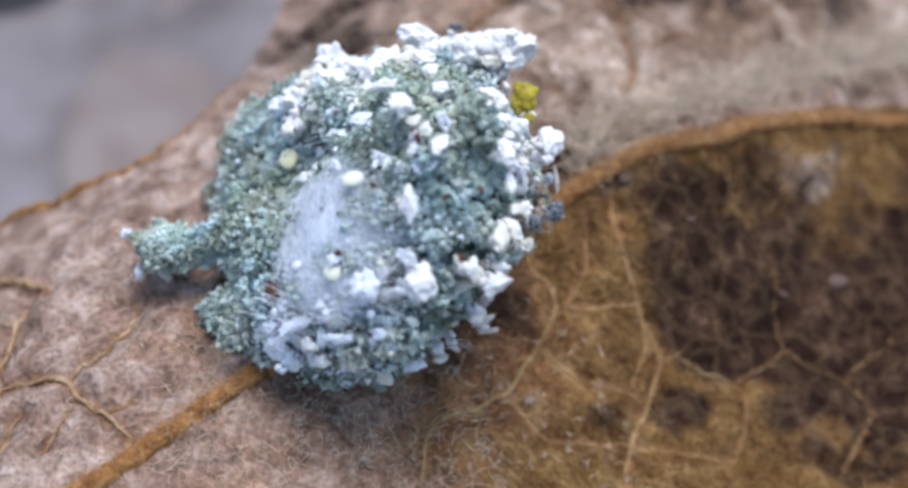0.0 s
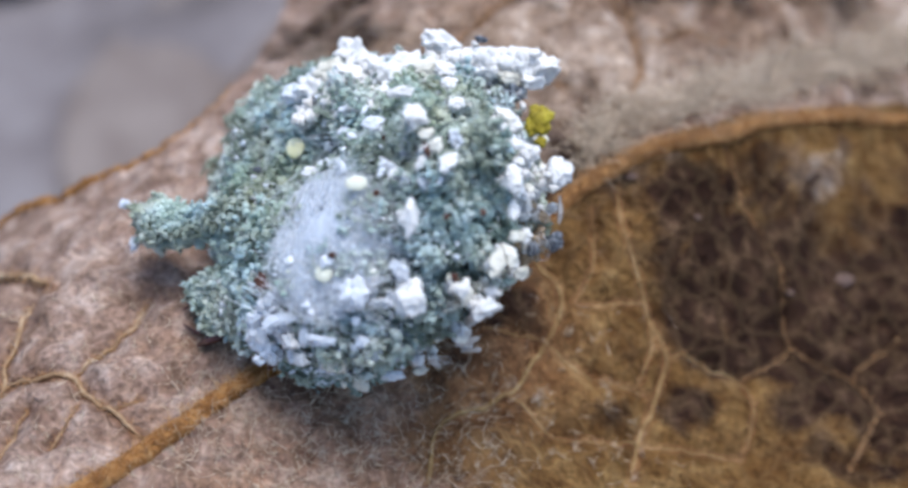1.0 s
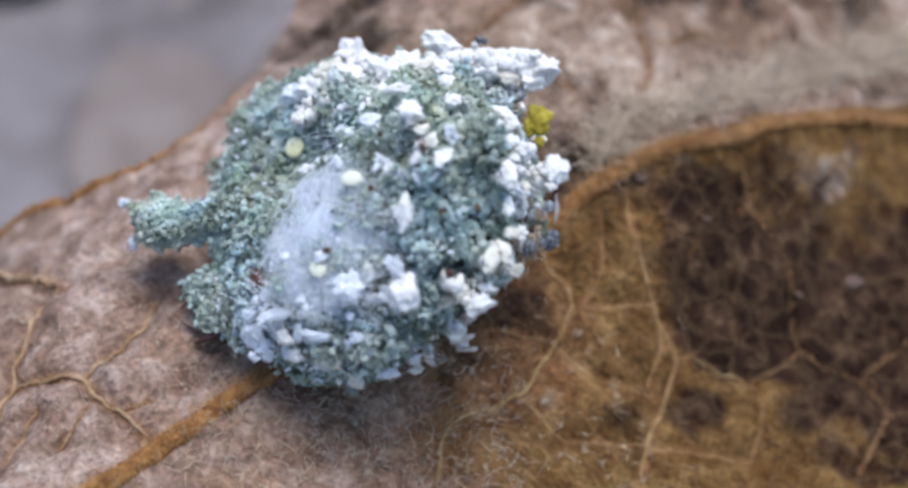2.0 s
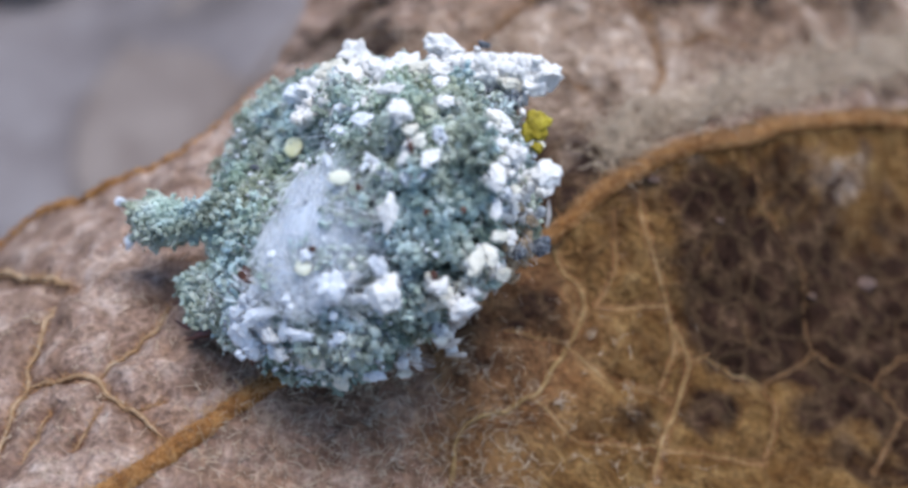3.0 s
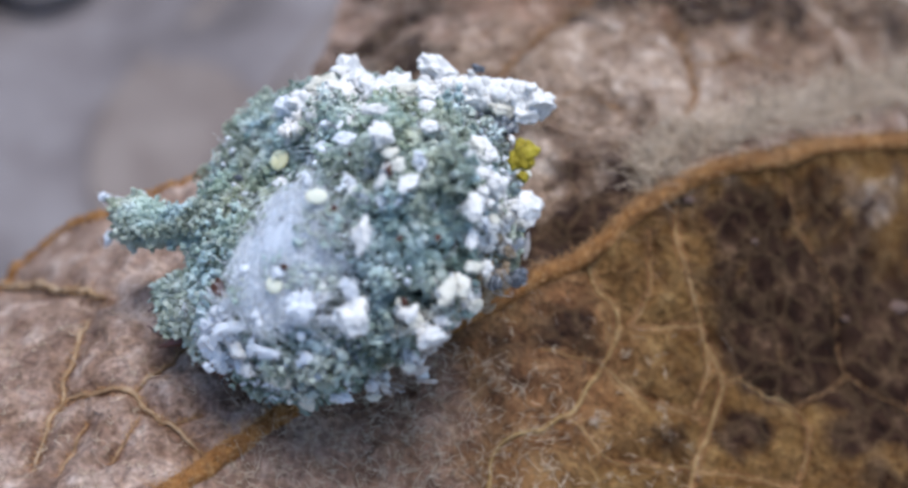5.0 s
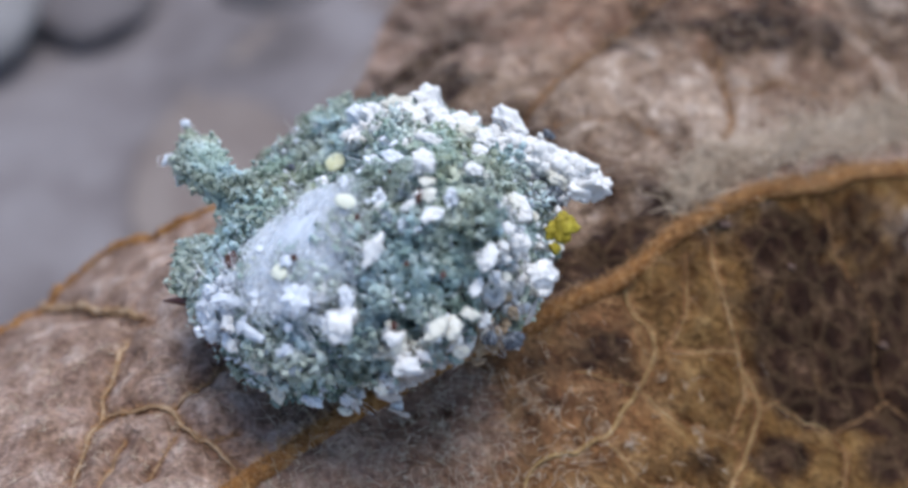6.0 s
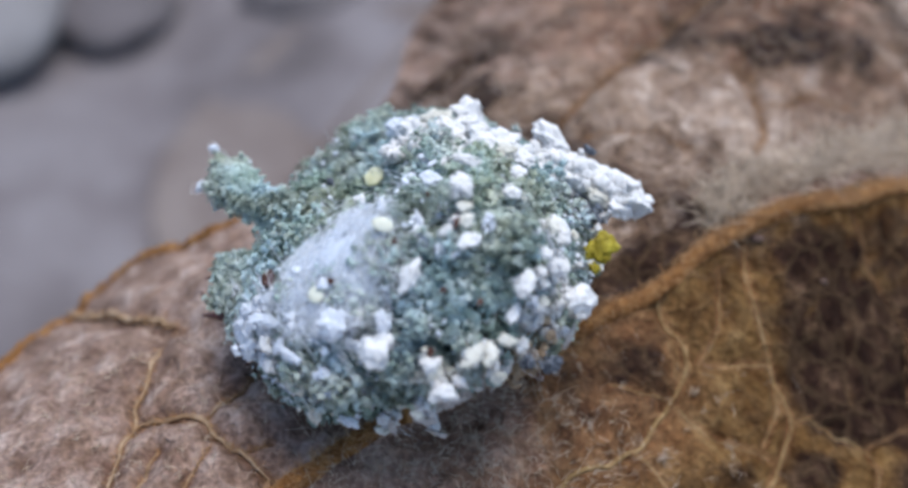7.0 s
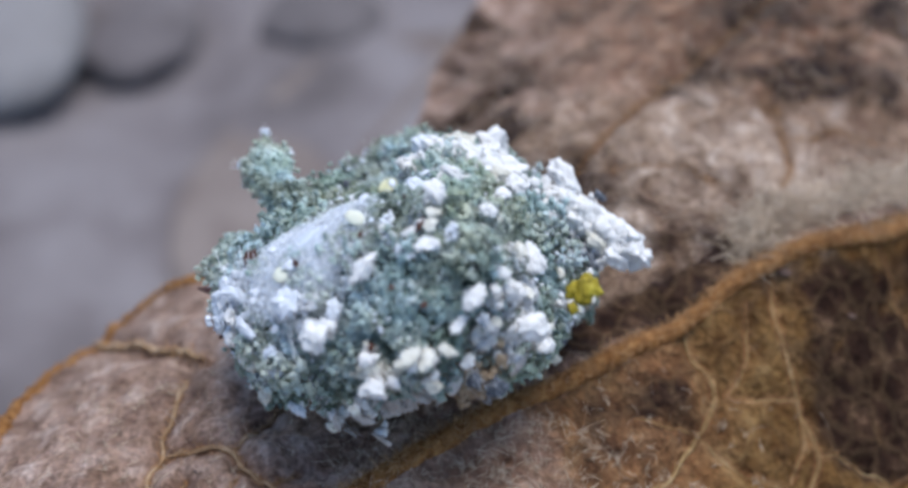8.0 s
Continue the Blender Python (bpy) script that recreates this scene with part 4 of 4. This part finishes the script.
def chip(kind, x, y, z, long, wide, turn, stout=1.0):
    """One piece of debris lying on the heap; its flat side follows the surface."""
    v, f = BALL4
    seed = rng.uniform(0, 50)
    smooth = kind in ("yolk", "disc")
    q = v * (1.0 + (0.06 * lumps(v, 1.4, seed))[:, None])
    if not smooth and kind != "leafy":
        for n in directions(5):                  # broken faces
            q -= n * np.maximum(0, q @ n - rng.uniform(0.5, 0.9))[:, None]
        q *= (1 + 0.42 * lumps(v, 1.7, seed) + 0.30 * lumps(v, 3.4, seed + 3) + 0.10 * lumps(v, 8.0, seed + 5))[:, None]
        knob = directions(30)                    # chalky grains on it
        size = rng.uniform(0.10, 0.26, 30)
        gap = ((v[:, None] - knob[None]) ** 2).sum(2)
        q += v * (0.22 * np.sqrt(np.maximum(0, size[None] ** 2 - gap)).max(1))[:, None]
    if kind == "leafy":
        q = q * (1 / np.maximum(np.abs(v[:, 0]), np.abs(v[:, 1])).clip(0.7, 1) + 0.5 * lumps(v, 1.9, seed) + 0.25 * lumps(v, 4.5, seed))[:, None]
    thick = 0.16 if kind == "leafy" else min(long, wide) * (0.35 if smooth else 0.55) * stout
    q -= (q.max(0) + q.min(0)) / 2
    q = q / (q.max(0) - q.min(0)) * np.array([long, wide, thick]) * (1.0 if smooth or kind == 'leafy' else 1.08)
    # face outward, on top of the crust
    c = np.array([x, y, z])
    d = outward(c)
    crust = np.linalg.norm(heap(d[None])[0] - CENTRE) + 0.13
    off = np.linalg.norm(c - CENTRE)
    lift = 0.0                                 # a piece that stands free keeps its place, one in the crust is laid on it
    if off < crust:
        c, off, lift = CENTRE + d * crust, crust, 0.13
    e = 1e-3
    g = np.array([1 / pile_reach((c - CENTRE + np.eye(3)[k] * e)[None])[0] - 1 / pile_reach((c - CENTRE - np.eye(3)[k] * e)[None])[0] for k in range(3)])
    g /= np.linalg.norm(g)
    n = g * 0.75 + np.array([0, 0, 0.6]) + rng.normal(0, 0.16, 3)
    if kind == "leafy":
        n = np.array([0.25, 0.05, 1.0])
    n /= np.linalg.norm(n)
    u = np.cross([0, 1, 0], n)
    u /= np.linalg.norm(u)
    w = np.cross(n, u)
    a = radians(turn)
    u, w = u * math.cos(a) + w * math.sin(a), -u * math.sin(a) + w * math.cos(a)
    q = q @ np.array([u, w, n])
    on_arm = x < -2.9
    if off > crust + 0.22 and not on_arm and kind != "leafy":        # a piece standing off the heap sits on crumbs
        t = rng.uniform(0, 0.9, 22)[:, None]
        FOOTING.append((CENTRE + d * (crust - 0.1)) * (1 - t) + c * t + rng.normal(0, 0.16 * min(long, wide), (22, 3)))
    if on_arm:
        link_part(NAMES[kind], mesh_of(NAMES[kind], q + c - ARM_BASE, f), CHIP[kind], arm, LABELS[kind])
        return
    q = q + c + g * (0.16 if kind == "leafy" else lift)
    link_part(NAMES[kind], mesh_of(NAMES[kind], q, f), CHIP[kind], larva, LABELS[kind])


chip('white', 0.63, 1.46, 2.47, 0.34, 0.30, 0)
chip('white', 1.81, 1.25, 1.22, 0.46, 0.31, -40)
chip('white', 1.94, 1.02, 2.30, 0.26, 0.18, -20)
chip('white', 2.16, 0.88, 2.07, 0.28, 0.26, 0)
chip('white', 2.57, 0.62, 1.88, 0.50, 0.37, 20)
chip('white', 2.62, 0.48, 0.83, 0.27, 0.21, 50)
chip('white', 1.86, 0.56, 2.60, 0.24, 0.41, 0)
chip('white', 1.85, 0.15, 2.48, 0.16, 0.29, -10)
chip('white', 0.46, 0.13, 2.86, 0.24, 0.50, -18)
chip('white', 1.01, 0.82, 2.77, 0.20, 0.33, -35)
chip('cream', 0.86, 1.05, 2.64, 0.19, 0.22, 0)
chip('white', 0.30, 0.69, 2.48, 0.17, 0.19, 0)
chip('blue', 0.34, -0.57, 2.27, 0.30, 0.36, 0)
chip('white', 0.40, -0.92, 2.92, 0.40, 0.44, 20)
chip('blue', -0.23, -0.81, 2.35, 0.40, 0.44, 0)
chip('blue', -0.48, -0.70, 2.21, 0.29, 0.22, 30)
chip('white', -0.06, -0.61, 2.44, 0.19, 0.29, 0)
chip('blue', -1.73, -1.45, 1.06, 0.39, 0.45, 10)
chip('blue', -1.72, -1.17, 1.22, 0.31, 0.23, 20)
chip('blue', -1.36, -1.17, 1.61, 0.53, 0.18, 15)
chip('white', -1.23, -1.46, 1.65, 0.30, 0.25, 0)
chip('blue', -0.80, -1.45, 2.01, 0.44, 0.16, -10)
chip('cream', -0.65, -1.83, 1.71, 0.34, 0.24, -20)
chip('cream', -0.26, -1.91, 1.20, 0.23, 0.31, -15)
chip('blue', 0.15, -1.96, 1.11, 0.34, 0.19, 0)
chip('cream', 0.54, -2.12, 0.55, 0.25, 0.19, 20)
chip('white', -1.12, -1.74, 1.54, 0.25, 0.22, 0)
chip('white', 1.39, -1.11, 2.71, 0.40, 0.24, 30)
chip('white', 1.09, -0.85, 2.70, 0.21, 0.21, 0)
chip('cream', 1.57, -0.53, 2.68, 0.22, 0.42, -20)
chip('cream', 1.76, -0.44, 2.58, 0.19, 0.32, 10)
chip('cream', 1.91, -0.70, 2.24, 0.22, 0.19, 0)
chip('white', 1.51, -0.92, 2.49, 0.23, 0.17, 0)
chip('cream', -2.47, -0.64, -0.72, 0.39, 0.15, 25)
chip('cream', -2.33, -1.41, -0.50, 0.30, 0.13, -20)
chip('blue', -3.77, -0.14, -1.18, 0.23, 0.13, 30)
chip('blue', -3.12, 0.08, -1.02, 0.16, 0.12, 0)
chip('white', -0.19, 2.72, -1.23, 0.68, 0.52, -30, 1.7)
chip('white', -0.25, 2.30, -0.58, 0.47, 0.41, 0, 1.7)
chip('cream', -0.52, 2.41, -1.00, 0.56, 0.35, 25, 1.7)
chip('white', -0.81, 2.18, -0.92, 0.50, 0.35, 10, 1.7)
chip('blue', -1.09, 2.14, -1.12, 0.44, 0.33, 0, 1.7)
chip('white', 0.38, 2.21, 0.09, 0.41, 0.47, 0, 1.7)
chip('white', 0.68, 2.35, -0.09, 0.55, 0.46, 20, 1.7)
chip('cream', 0.86, 2.03, 0.96, 0.36, 0.28, 0)
chip('white', 1.13, 2.03, 1.00, 0.33, 0.28, 0)
chip('white', 0.22, 1.94, 0.56, 0.58, 0.22, 18)
chip('white', 0.52, 1.72, 1.63, 0.43, 0.18, 10)
chip('blue', -0.23, 1.78, 0.09, 0.38, 0.31, 0)
chip('blue', 0.08, 1.43, 1.60, 0.32, 0.23, 0)
chip('blue', -0.61, 2.00, -0.60, 0.33, 0.24, 0)
chip('white', 1.20, 2.77, -0.79, 0.63, 0.36, -45, 1.7)
chip('white', 1.55, 2.43, -0.75, 0.42, 0.37, 0, 1.7)
chip('white', 1.81, 2.31, -0.75, 0.57, 0.48, 0, 1.7)
chip('white', 2.14, 2.39, -0.75, 0.63, 0.55, 0, 1.7)
chip('white', 2.47, 2.33, -0.75, 0.56, 0.49, 0, 1.7)
chip('white', 2.78, 2.30, -0.75, 0.50, 0.47, -20, 1.7)
chip('white', 2.55, 2.11, -0.65, 0.49, 0.35, 10, 1.7)
chip('cream', 2.22, 2.13, -0.65, 0.54, 0.35, 0, 1.7)
chip('white', 1.88, 2.52, -0.75, 0.43, 0.31, 0, 1.7)
chip('cream', 0.75, 1.21, 2.48, 0.22, 0.18, 0)
chip('disc', -0.61, -0.55, 1.97, 0.25, 0.25, 0)
chip('yolk', -1.13, 1.27, -0.80, 0.30, 0.35, 0)
chip('disc', -0.14, 0.55, 2.11, 0.30, 0.21, 0)
chip('yolk', -2.41, 0.26, -0.75, 0.35, 0.23, 0)
chip('rust', -1.60, -0.65, 1.26, 0.20, 0.28, 0)
chip('rust', 0.75, 1.00, 2.62, 0.09, 0.25, 20)
chip('rust', -0.48, -0.33, 2.02, 0.13, 0.09, 0)
chip('dark', -1.71, 0.97, -0.71, 0.18, 0.12, 0)
chip('rust', 0.94, 0.12, 2.87, 0.09, 0.09, 0)
chip('dark', 1.82, 2.80, -0.83, 0.24, 0.19, 0)
chip('dark', 2.23, 1.86, -0.60, 0.42, 0.24, -10)
chip('dark', 2.28, 2.02, -0.60, 0.24, 0.16, 0)
chip('tan', 2.36, 0.02, 1.50, 0.27, 0.18, -20)
chip('tan', 2.18, 0.21, 1.50, 0.21, 0.19, 0)
chip('dark', 2.50, -0.33, 1.50, 0.35, 0.27, 10)
chip('dark', 2.18, -0.41, 1.50, 0.22, 0.21, 0)
chip('twig', 2.59, 0.11, 1.50, 0.10, 0.40, -5)
chip('twig', 1.21, -1.62, 1.67, 0.39, 0.14, 15)
chip('twig', 1.29, -1.85, 0.70, 0.34, 0.10, -5)
chip('cream', 1.10, -1.57, 1.96, 0.19, 0.12, 0)
chip('twig', 0.74, -1.93, 1.18, 0.10, 0.29, 30)
chip('leafy', 2.42, 1.37, 0.1, 0.42, 0.46, -24)
chip('leafy', 2.30, 1.24, 0.1, 0.26, 0.24, 30)
chip('leafy', 2.39, 1.07, 0.10, 0.16, 0.2, 60)
chip('cream', 2.59, 1.17, 0.10, 0.16, 0.18, 0)


def more_chips(kind, count, cx, cy, sx, sy, lo, hi):
    """Smaller scattered pieces round a spot of the heap's face."""
    made = 0
    while made < count:
        d = outward(np.array([[rng.normal(cx, sx), rng.normal(cy, sy), rng.uniform(-0.8, 2.6)]]))
        p = heap(d)[0]
        if shown(p[None])[0]:
            long = rng.uniform(lo, hi)
            chip(kind, *p, long, long * rng.uniform(0.5, 0.95), rng.uniform(0, 180))
            made += 1


more_chips("white", 12, 0.4, 2.3, 0.7, 0.35, 0.12, 0.3)
more_chips("blue", 9, -1.4, -1.4, 0.5, 0.4, 0.1, 0.26)
more_chips("cream", 14, 2.2, 0.5, 0.4, 0.5, 0.1, 0.26)
more_chips("cream", 10, 0.8, -1.7, 1.0, 0.4, 0.08, 0.2)
more_chips("blue", 18, -0.1, 0.4, 1.2, 1.2, 0.08, 0.24)
more_chips("cream", 10, 0.6, 0.3, 1.2, 1.2, 0.07, 0.16)
more_chips("blue", 7, 0.2, -1.5, 0.8, 0.3, 0.14, 0.34)
more_chips("cream", 7, 1.2, -1.2, 0.6, 0.4, 0.12, 0.32)
more_chips("white", 9, 1.9, 0.2, 0.35, 0.6, 0.14, 0.34)
more_chips("white", 8, 0.9, 1.3, 0.7, 0.5, 0.12, 0.30)
more_chips("tan", 7, 2.0, -0.4, 0.25, 0.35, 0.10, 0.22)
more_chips("rust", 5, 1.5, 0.0, 0.8, 0.6, 0.07, 0.14)
more_chips("dark", 14, 0.3, 0.2, 1.4, 1.3, 0.06, 0.13)


p = np.vstack(FOOTING)
tagged(link_part("wax_footing", crumbs("wax_footing", p, rng.uniform(0.03, 0.08, len(p)), 0.4), CHIP["white"], larva, "waxy crumbs under the standing flakes"), kind="stuff")


def silk():
    """The felted white tuft on the heap's face, with loose threads."""
    mid = outward(np.array([-0.80, 0.14, 1.59]))
    e1 = np.cross([0, 1, 0], mid)
    e1 /= np.linalg.norm(e1)
    e2 = np.cross(mid, e1)

    def drape(s, t, lift):
        """Points over the heap's face, s and t mm from the tuft's middle."""
        d = mid + (s[:, None] * e1 + t[:, None] * e2) / 2.9
        d /= np.linalg.norm(d, axis=1)[:, None]
        return CENTRE + d * (pile_reach(d) - 0.02 + 0.15 * lumps(d * pile_reach(d)[:, None], 0.9, 3.0) + lift)[:, None]

    n = 60
    s, t = (g.ravel() for g in np.meshgrid(np.linspace(-1.25, 1.25, n), np.linspace(-1.25, 1.25, n), indexing="ij"))
    rr = np.hypot(s / 0.92, t / 1.0) + 0.22 * relief(s, t, 1.6, 9)
    i, j = np.meshgrid(np.arange(n - 1), np.arange(n - 1), indexing="ij")
    f = np.stack([i * n + j, (i + 1) * n + j, (i + 1) * n + j + 1, i * n + j + 1], -1).reshape(-1, 4)
    for k, lift in enumerate((0.14, 0.20, 0.27)):
        p = drape(s, t, lift + 0.05 * relief(s, t, 2.2, 11 + k) - 0.12 * rr)
        me = mesh_of("silk_film", p, f[(rr[f] < 1.15).all(1)])
        at = me.attributes.new("cover", "FLOAT", "POINT")
        at.data.foreach_set("value", (np.clip(1.12 - rr, 0, 1) ** 1.1 * (0.95 - 0.14 * k)).astype(np.float32))
        link_part("silk_film", me, M_FILM, larva, "thin bluish-white silk film over the heap")
    k, n = 800, 8
    a = rng.uniform(0, 2 * math.pi, k)
    rad = np.sqrt(rng.uniform(0, 1, k)) * 0.95
    ang = rng.uniform(0, 2 * math.pi, k)[:, None] + rng.normal(0, 0.9, k)[:, None] * np.linspace(-0.5, 0.5, n)[None]
    along = np.linspace(-0.5, 0.5, n)[None] * rng.uniform(0.3, 1.1, k)[:, None]
    s, t = (rad * np.cos(a))[:, None] + np.cos(ang) * along, (rad * np.sin(a))[:, None] + np.sin(ang) * along
    lift = rng.uniform(0.12, 0.30, (k, 1)) - 0.1 * np.hypot(s, t)
    p = drape(s.ravel(), t.ravel(), lift.ravel()).reshape(k, n, 3)
    tagged(link_part("silk_thread", strands("silk_thread", p, rng.uniform(0.002, 0.004, k), 0.7), M_SILK, larva, "loose white silk threads"), kind="stuff")
    q = rng.normal(0, 0.42, (110, 2))
    q = drape(q[:, 0], q[:, 1], rng.uniform(0.02, 0.08, 110))
    tagged(link_part("silk_felt", crumbs("silk_felt", q, rng.uniform(0.015, 0.045, len(q))), M_SILK, larva, "white felted silk crumbs"), kind="stuff")
    # long stray threads over the lower face and at the arm's tip
    for a, b, k in (((-1.33, -0.52, 1.55), (0.09, -1.21, 2.47), 18), ((-3.49, 0.47, -1.15), (-3.98, 0.57, -1.15), 5), ((-3.54, 0.01, -1.15), (-3.86, -0.10, -1.15), 4), ((-0.27, 0.32, 2.13), (0.60, 0.00, 2.81), 12),
                    ((0.62, -1.84, 1.84), (1.00, -2.03, 0.68), 4), ((2.22, -0.20, 2.15), (2.42, -0.59, 1.06), 5), ((-0.91, 1.20, -0.59), (0.28, 1.23, 2.19), 9), ((-1.70, -0.72, 1.25), (-0.61, -1.21, 2.18), 26), ((-0.55, -0.92, 2.24), (0.39, -0.61, 2.71), 18), ((-1.60, 0.58, -0.18), (-0.62, 0.87, 1.13), 9)):
        s, e = np.array(a), np.array(b)
        off = rng.normal(0, 0.13 if k > 8 else 0.03, (k, 2, 3))
        t = np.linspace(0, 1, n)[None, :, None]
        p = (s + off[:, :1]) * (1 - t) + (e + off[:, 1:]) * t + np.sin(t * math.pi) * rng.normal(0, 0.08, (k, 1, 3))
        tip = s[0] < -3
        tagged(link_part("stray_thread", strands("stray_thread", p - (ARM_BASE if tip else 0), rng.uniform(0.003, 0.005, k), 0.7), M_SILK, arm if tip else larva), kind="stuff")


silk()


def body():
    """What shows of the larva itself, below the heap: abdomen, head with jaws, legs."""
    v, f = ball(3)
    q = v * np.array([2.2, 0.62, 0.5]) * (1 + 0.06 * lumps(v, 3, 2.0))[:, None]
    tilt = np.array(Euler((radians(-45), 0, radians(14))).to_matrix())
    base = np.array([-0.1, -0.75, -0.8])
    link_part("abdomen", mesh_of("abdomen", q @ tilt.T + base, f), M_BODY, larva, "brown wrinkled larva body under the heap")
    head = np.array([-2.2, -1.2, -0.35])
    link_part("head", mesh_of("head", v * np.array([0.22, 0.16, 0.14]) + head, f), M_LEG, larva, "red-brown larva head")
    for s in (-1, 1):
        path = spline([head + np.array([-0.2, 0.1 * s, 0]), head + np.array([-0.5, 0.24 * s, -0.05]), head + np.array([-0.75, 0.1 * s, -0.12])], 12)
        v2, t2 = tube(path, np.linspace(0.05, 0.012, 12), 6, 0.03)
        link_part("jaw", mesh_of("jaw", v2, t2), M_LEG, larva)
    legs = (((-1.8, -1.5, -0.65), (-2.4, -1.70, -0.36), (-2.74, -1.82, -0.5)), ((-2.0, -0.7, -1.0), (-2.6, -0.75, -0.95), (-3.0, -1.0, -1.05)),
            ((-0.9, -1.35, -0.2), (-1.4, -1.85, 0.4), (-1.64, -2.15, 0.4)), ((-0.2, -1.1, -0.9), (0.2, -1.6, -0.5), (0.4, -1.9, -0.2)),
            ((-1.0, -0.6, -1.3), (-1.2, -0.2, -1.6), (-1.4, -0.35, -1.8)), ((0.2, -0.6, -1.3), (0.5, -0.2, -1.6), (0.7, -0.35, -1.8)))
    for a, knee, foot in legs:
        v2, t2 = tube(spline(np.array([a, knee, foot]) + np.array([0, 0.2, 0.2]), 16), np.interp(np.arange(16), [0, 8, 15], [0.09, 0.075, 0.02]), 7, 0.05)
        link_part("leg", mesh_of("leg", v2, t2), M_LEG, larva, "thin red-brown leg")


body()


def motions():
    walk(larva, [
        (0.0, pose(-0.000612, -0.002259, 0.002669, 44.79, -5.77, 9.43)),
        (0.5, pose(-0.000470, -0.002382, 0.002665, 46.16, -3.38, 7.88)),
        (1.0, pose(-0.000767, -0.002394, 0.002687, 46.27, -0.45, 4.11)),
        (1.5, pose(-0.000980, -0.002386, 0.002746, 45.40, -1.70, 4.05)),
        (1.7, pose(-0.000932, -0.002350, 0.002711, 45.32, -0.77, 4.30)),
        (2.8, pose(-0.000924, -0.002450, 0.002761, 45.02, 0.29, 0.69)),
        (3.0, pose(-0.001219, -0.002472, 0.002794, 44.52, -0.85, 0.78)),
        (3.5, pose(-0.001202, -0.002559, 0.002816, 45.00, -0.00, 0.00)),
        (4.0, pose(-0.001089, -0.002523, 0.002726, 45.29, 1.60, -1.62)),
        (4.5, pose(-0.001418, -0.002520, 0.002778, 44.57, -0.07, -1.18)),
        (4.7, pose(-0.001770, -0.002643, 0.002902, 45.13, 0.23, -1.41)),
        (5.8, pose(-0.002258, -0.002556, 0.002829, 43.44, 6.15, -10.86)),
        (6.0, pose(-0.002297, -0.002533, 0.002894, 42.05, 10.91, -16.27)),
        (6.5, pose(-0.002674, -0.002408, 0.002703, 44.32, 4.47, -9.27)),
        (7.0, pose(-0.002236, -0.002659, 0.002895, 44.05, 10.48, -16.86)),
        (7.5, pose(-0.002972, -0.002347, 0.003235, 41.54, 9.30, -23.55)),
        (8.0, pose(-0.002888, -0.002342, 0.003069, 40.19, 11.54, -30.06)),
    ])
    # the lichen arm nods a little on the heap
    place = ARM_BASE * MM
    walk(arm, [
        (0.0, pose(*place, 0, 0, -3)),
        (0.5, pose(*place, 0, 0, -1)),
        (1.0, pose(*place, 0, -2, -1)),
        (1.7, pose(*place, 0, -2, -1)),
        (3.0, pose(*place, 0, 0, 1)),
        (3.5, pose(*place, 0, 0, 1)),
        (4.5, pose(*place, 0, 2, 2.5)),
        (4.7, pose(*place, 0, 1, 1)),
        (5.8, pose(*place, 0, -1, -14)),
        (6.0, pose(*place, 0, -2, -17.5)),
        (6.5, pose(*place, 0, 0, -18)),
        (7.0, pose(*place, 0, -2, -9)),
        (7.5, pose(*place, 0, -6, -15)),
        (8.0, pose(*place, 0, -6, -16)),
    ])


motions()
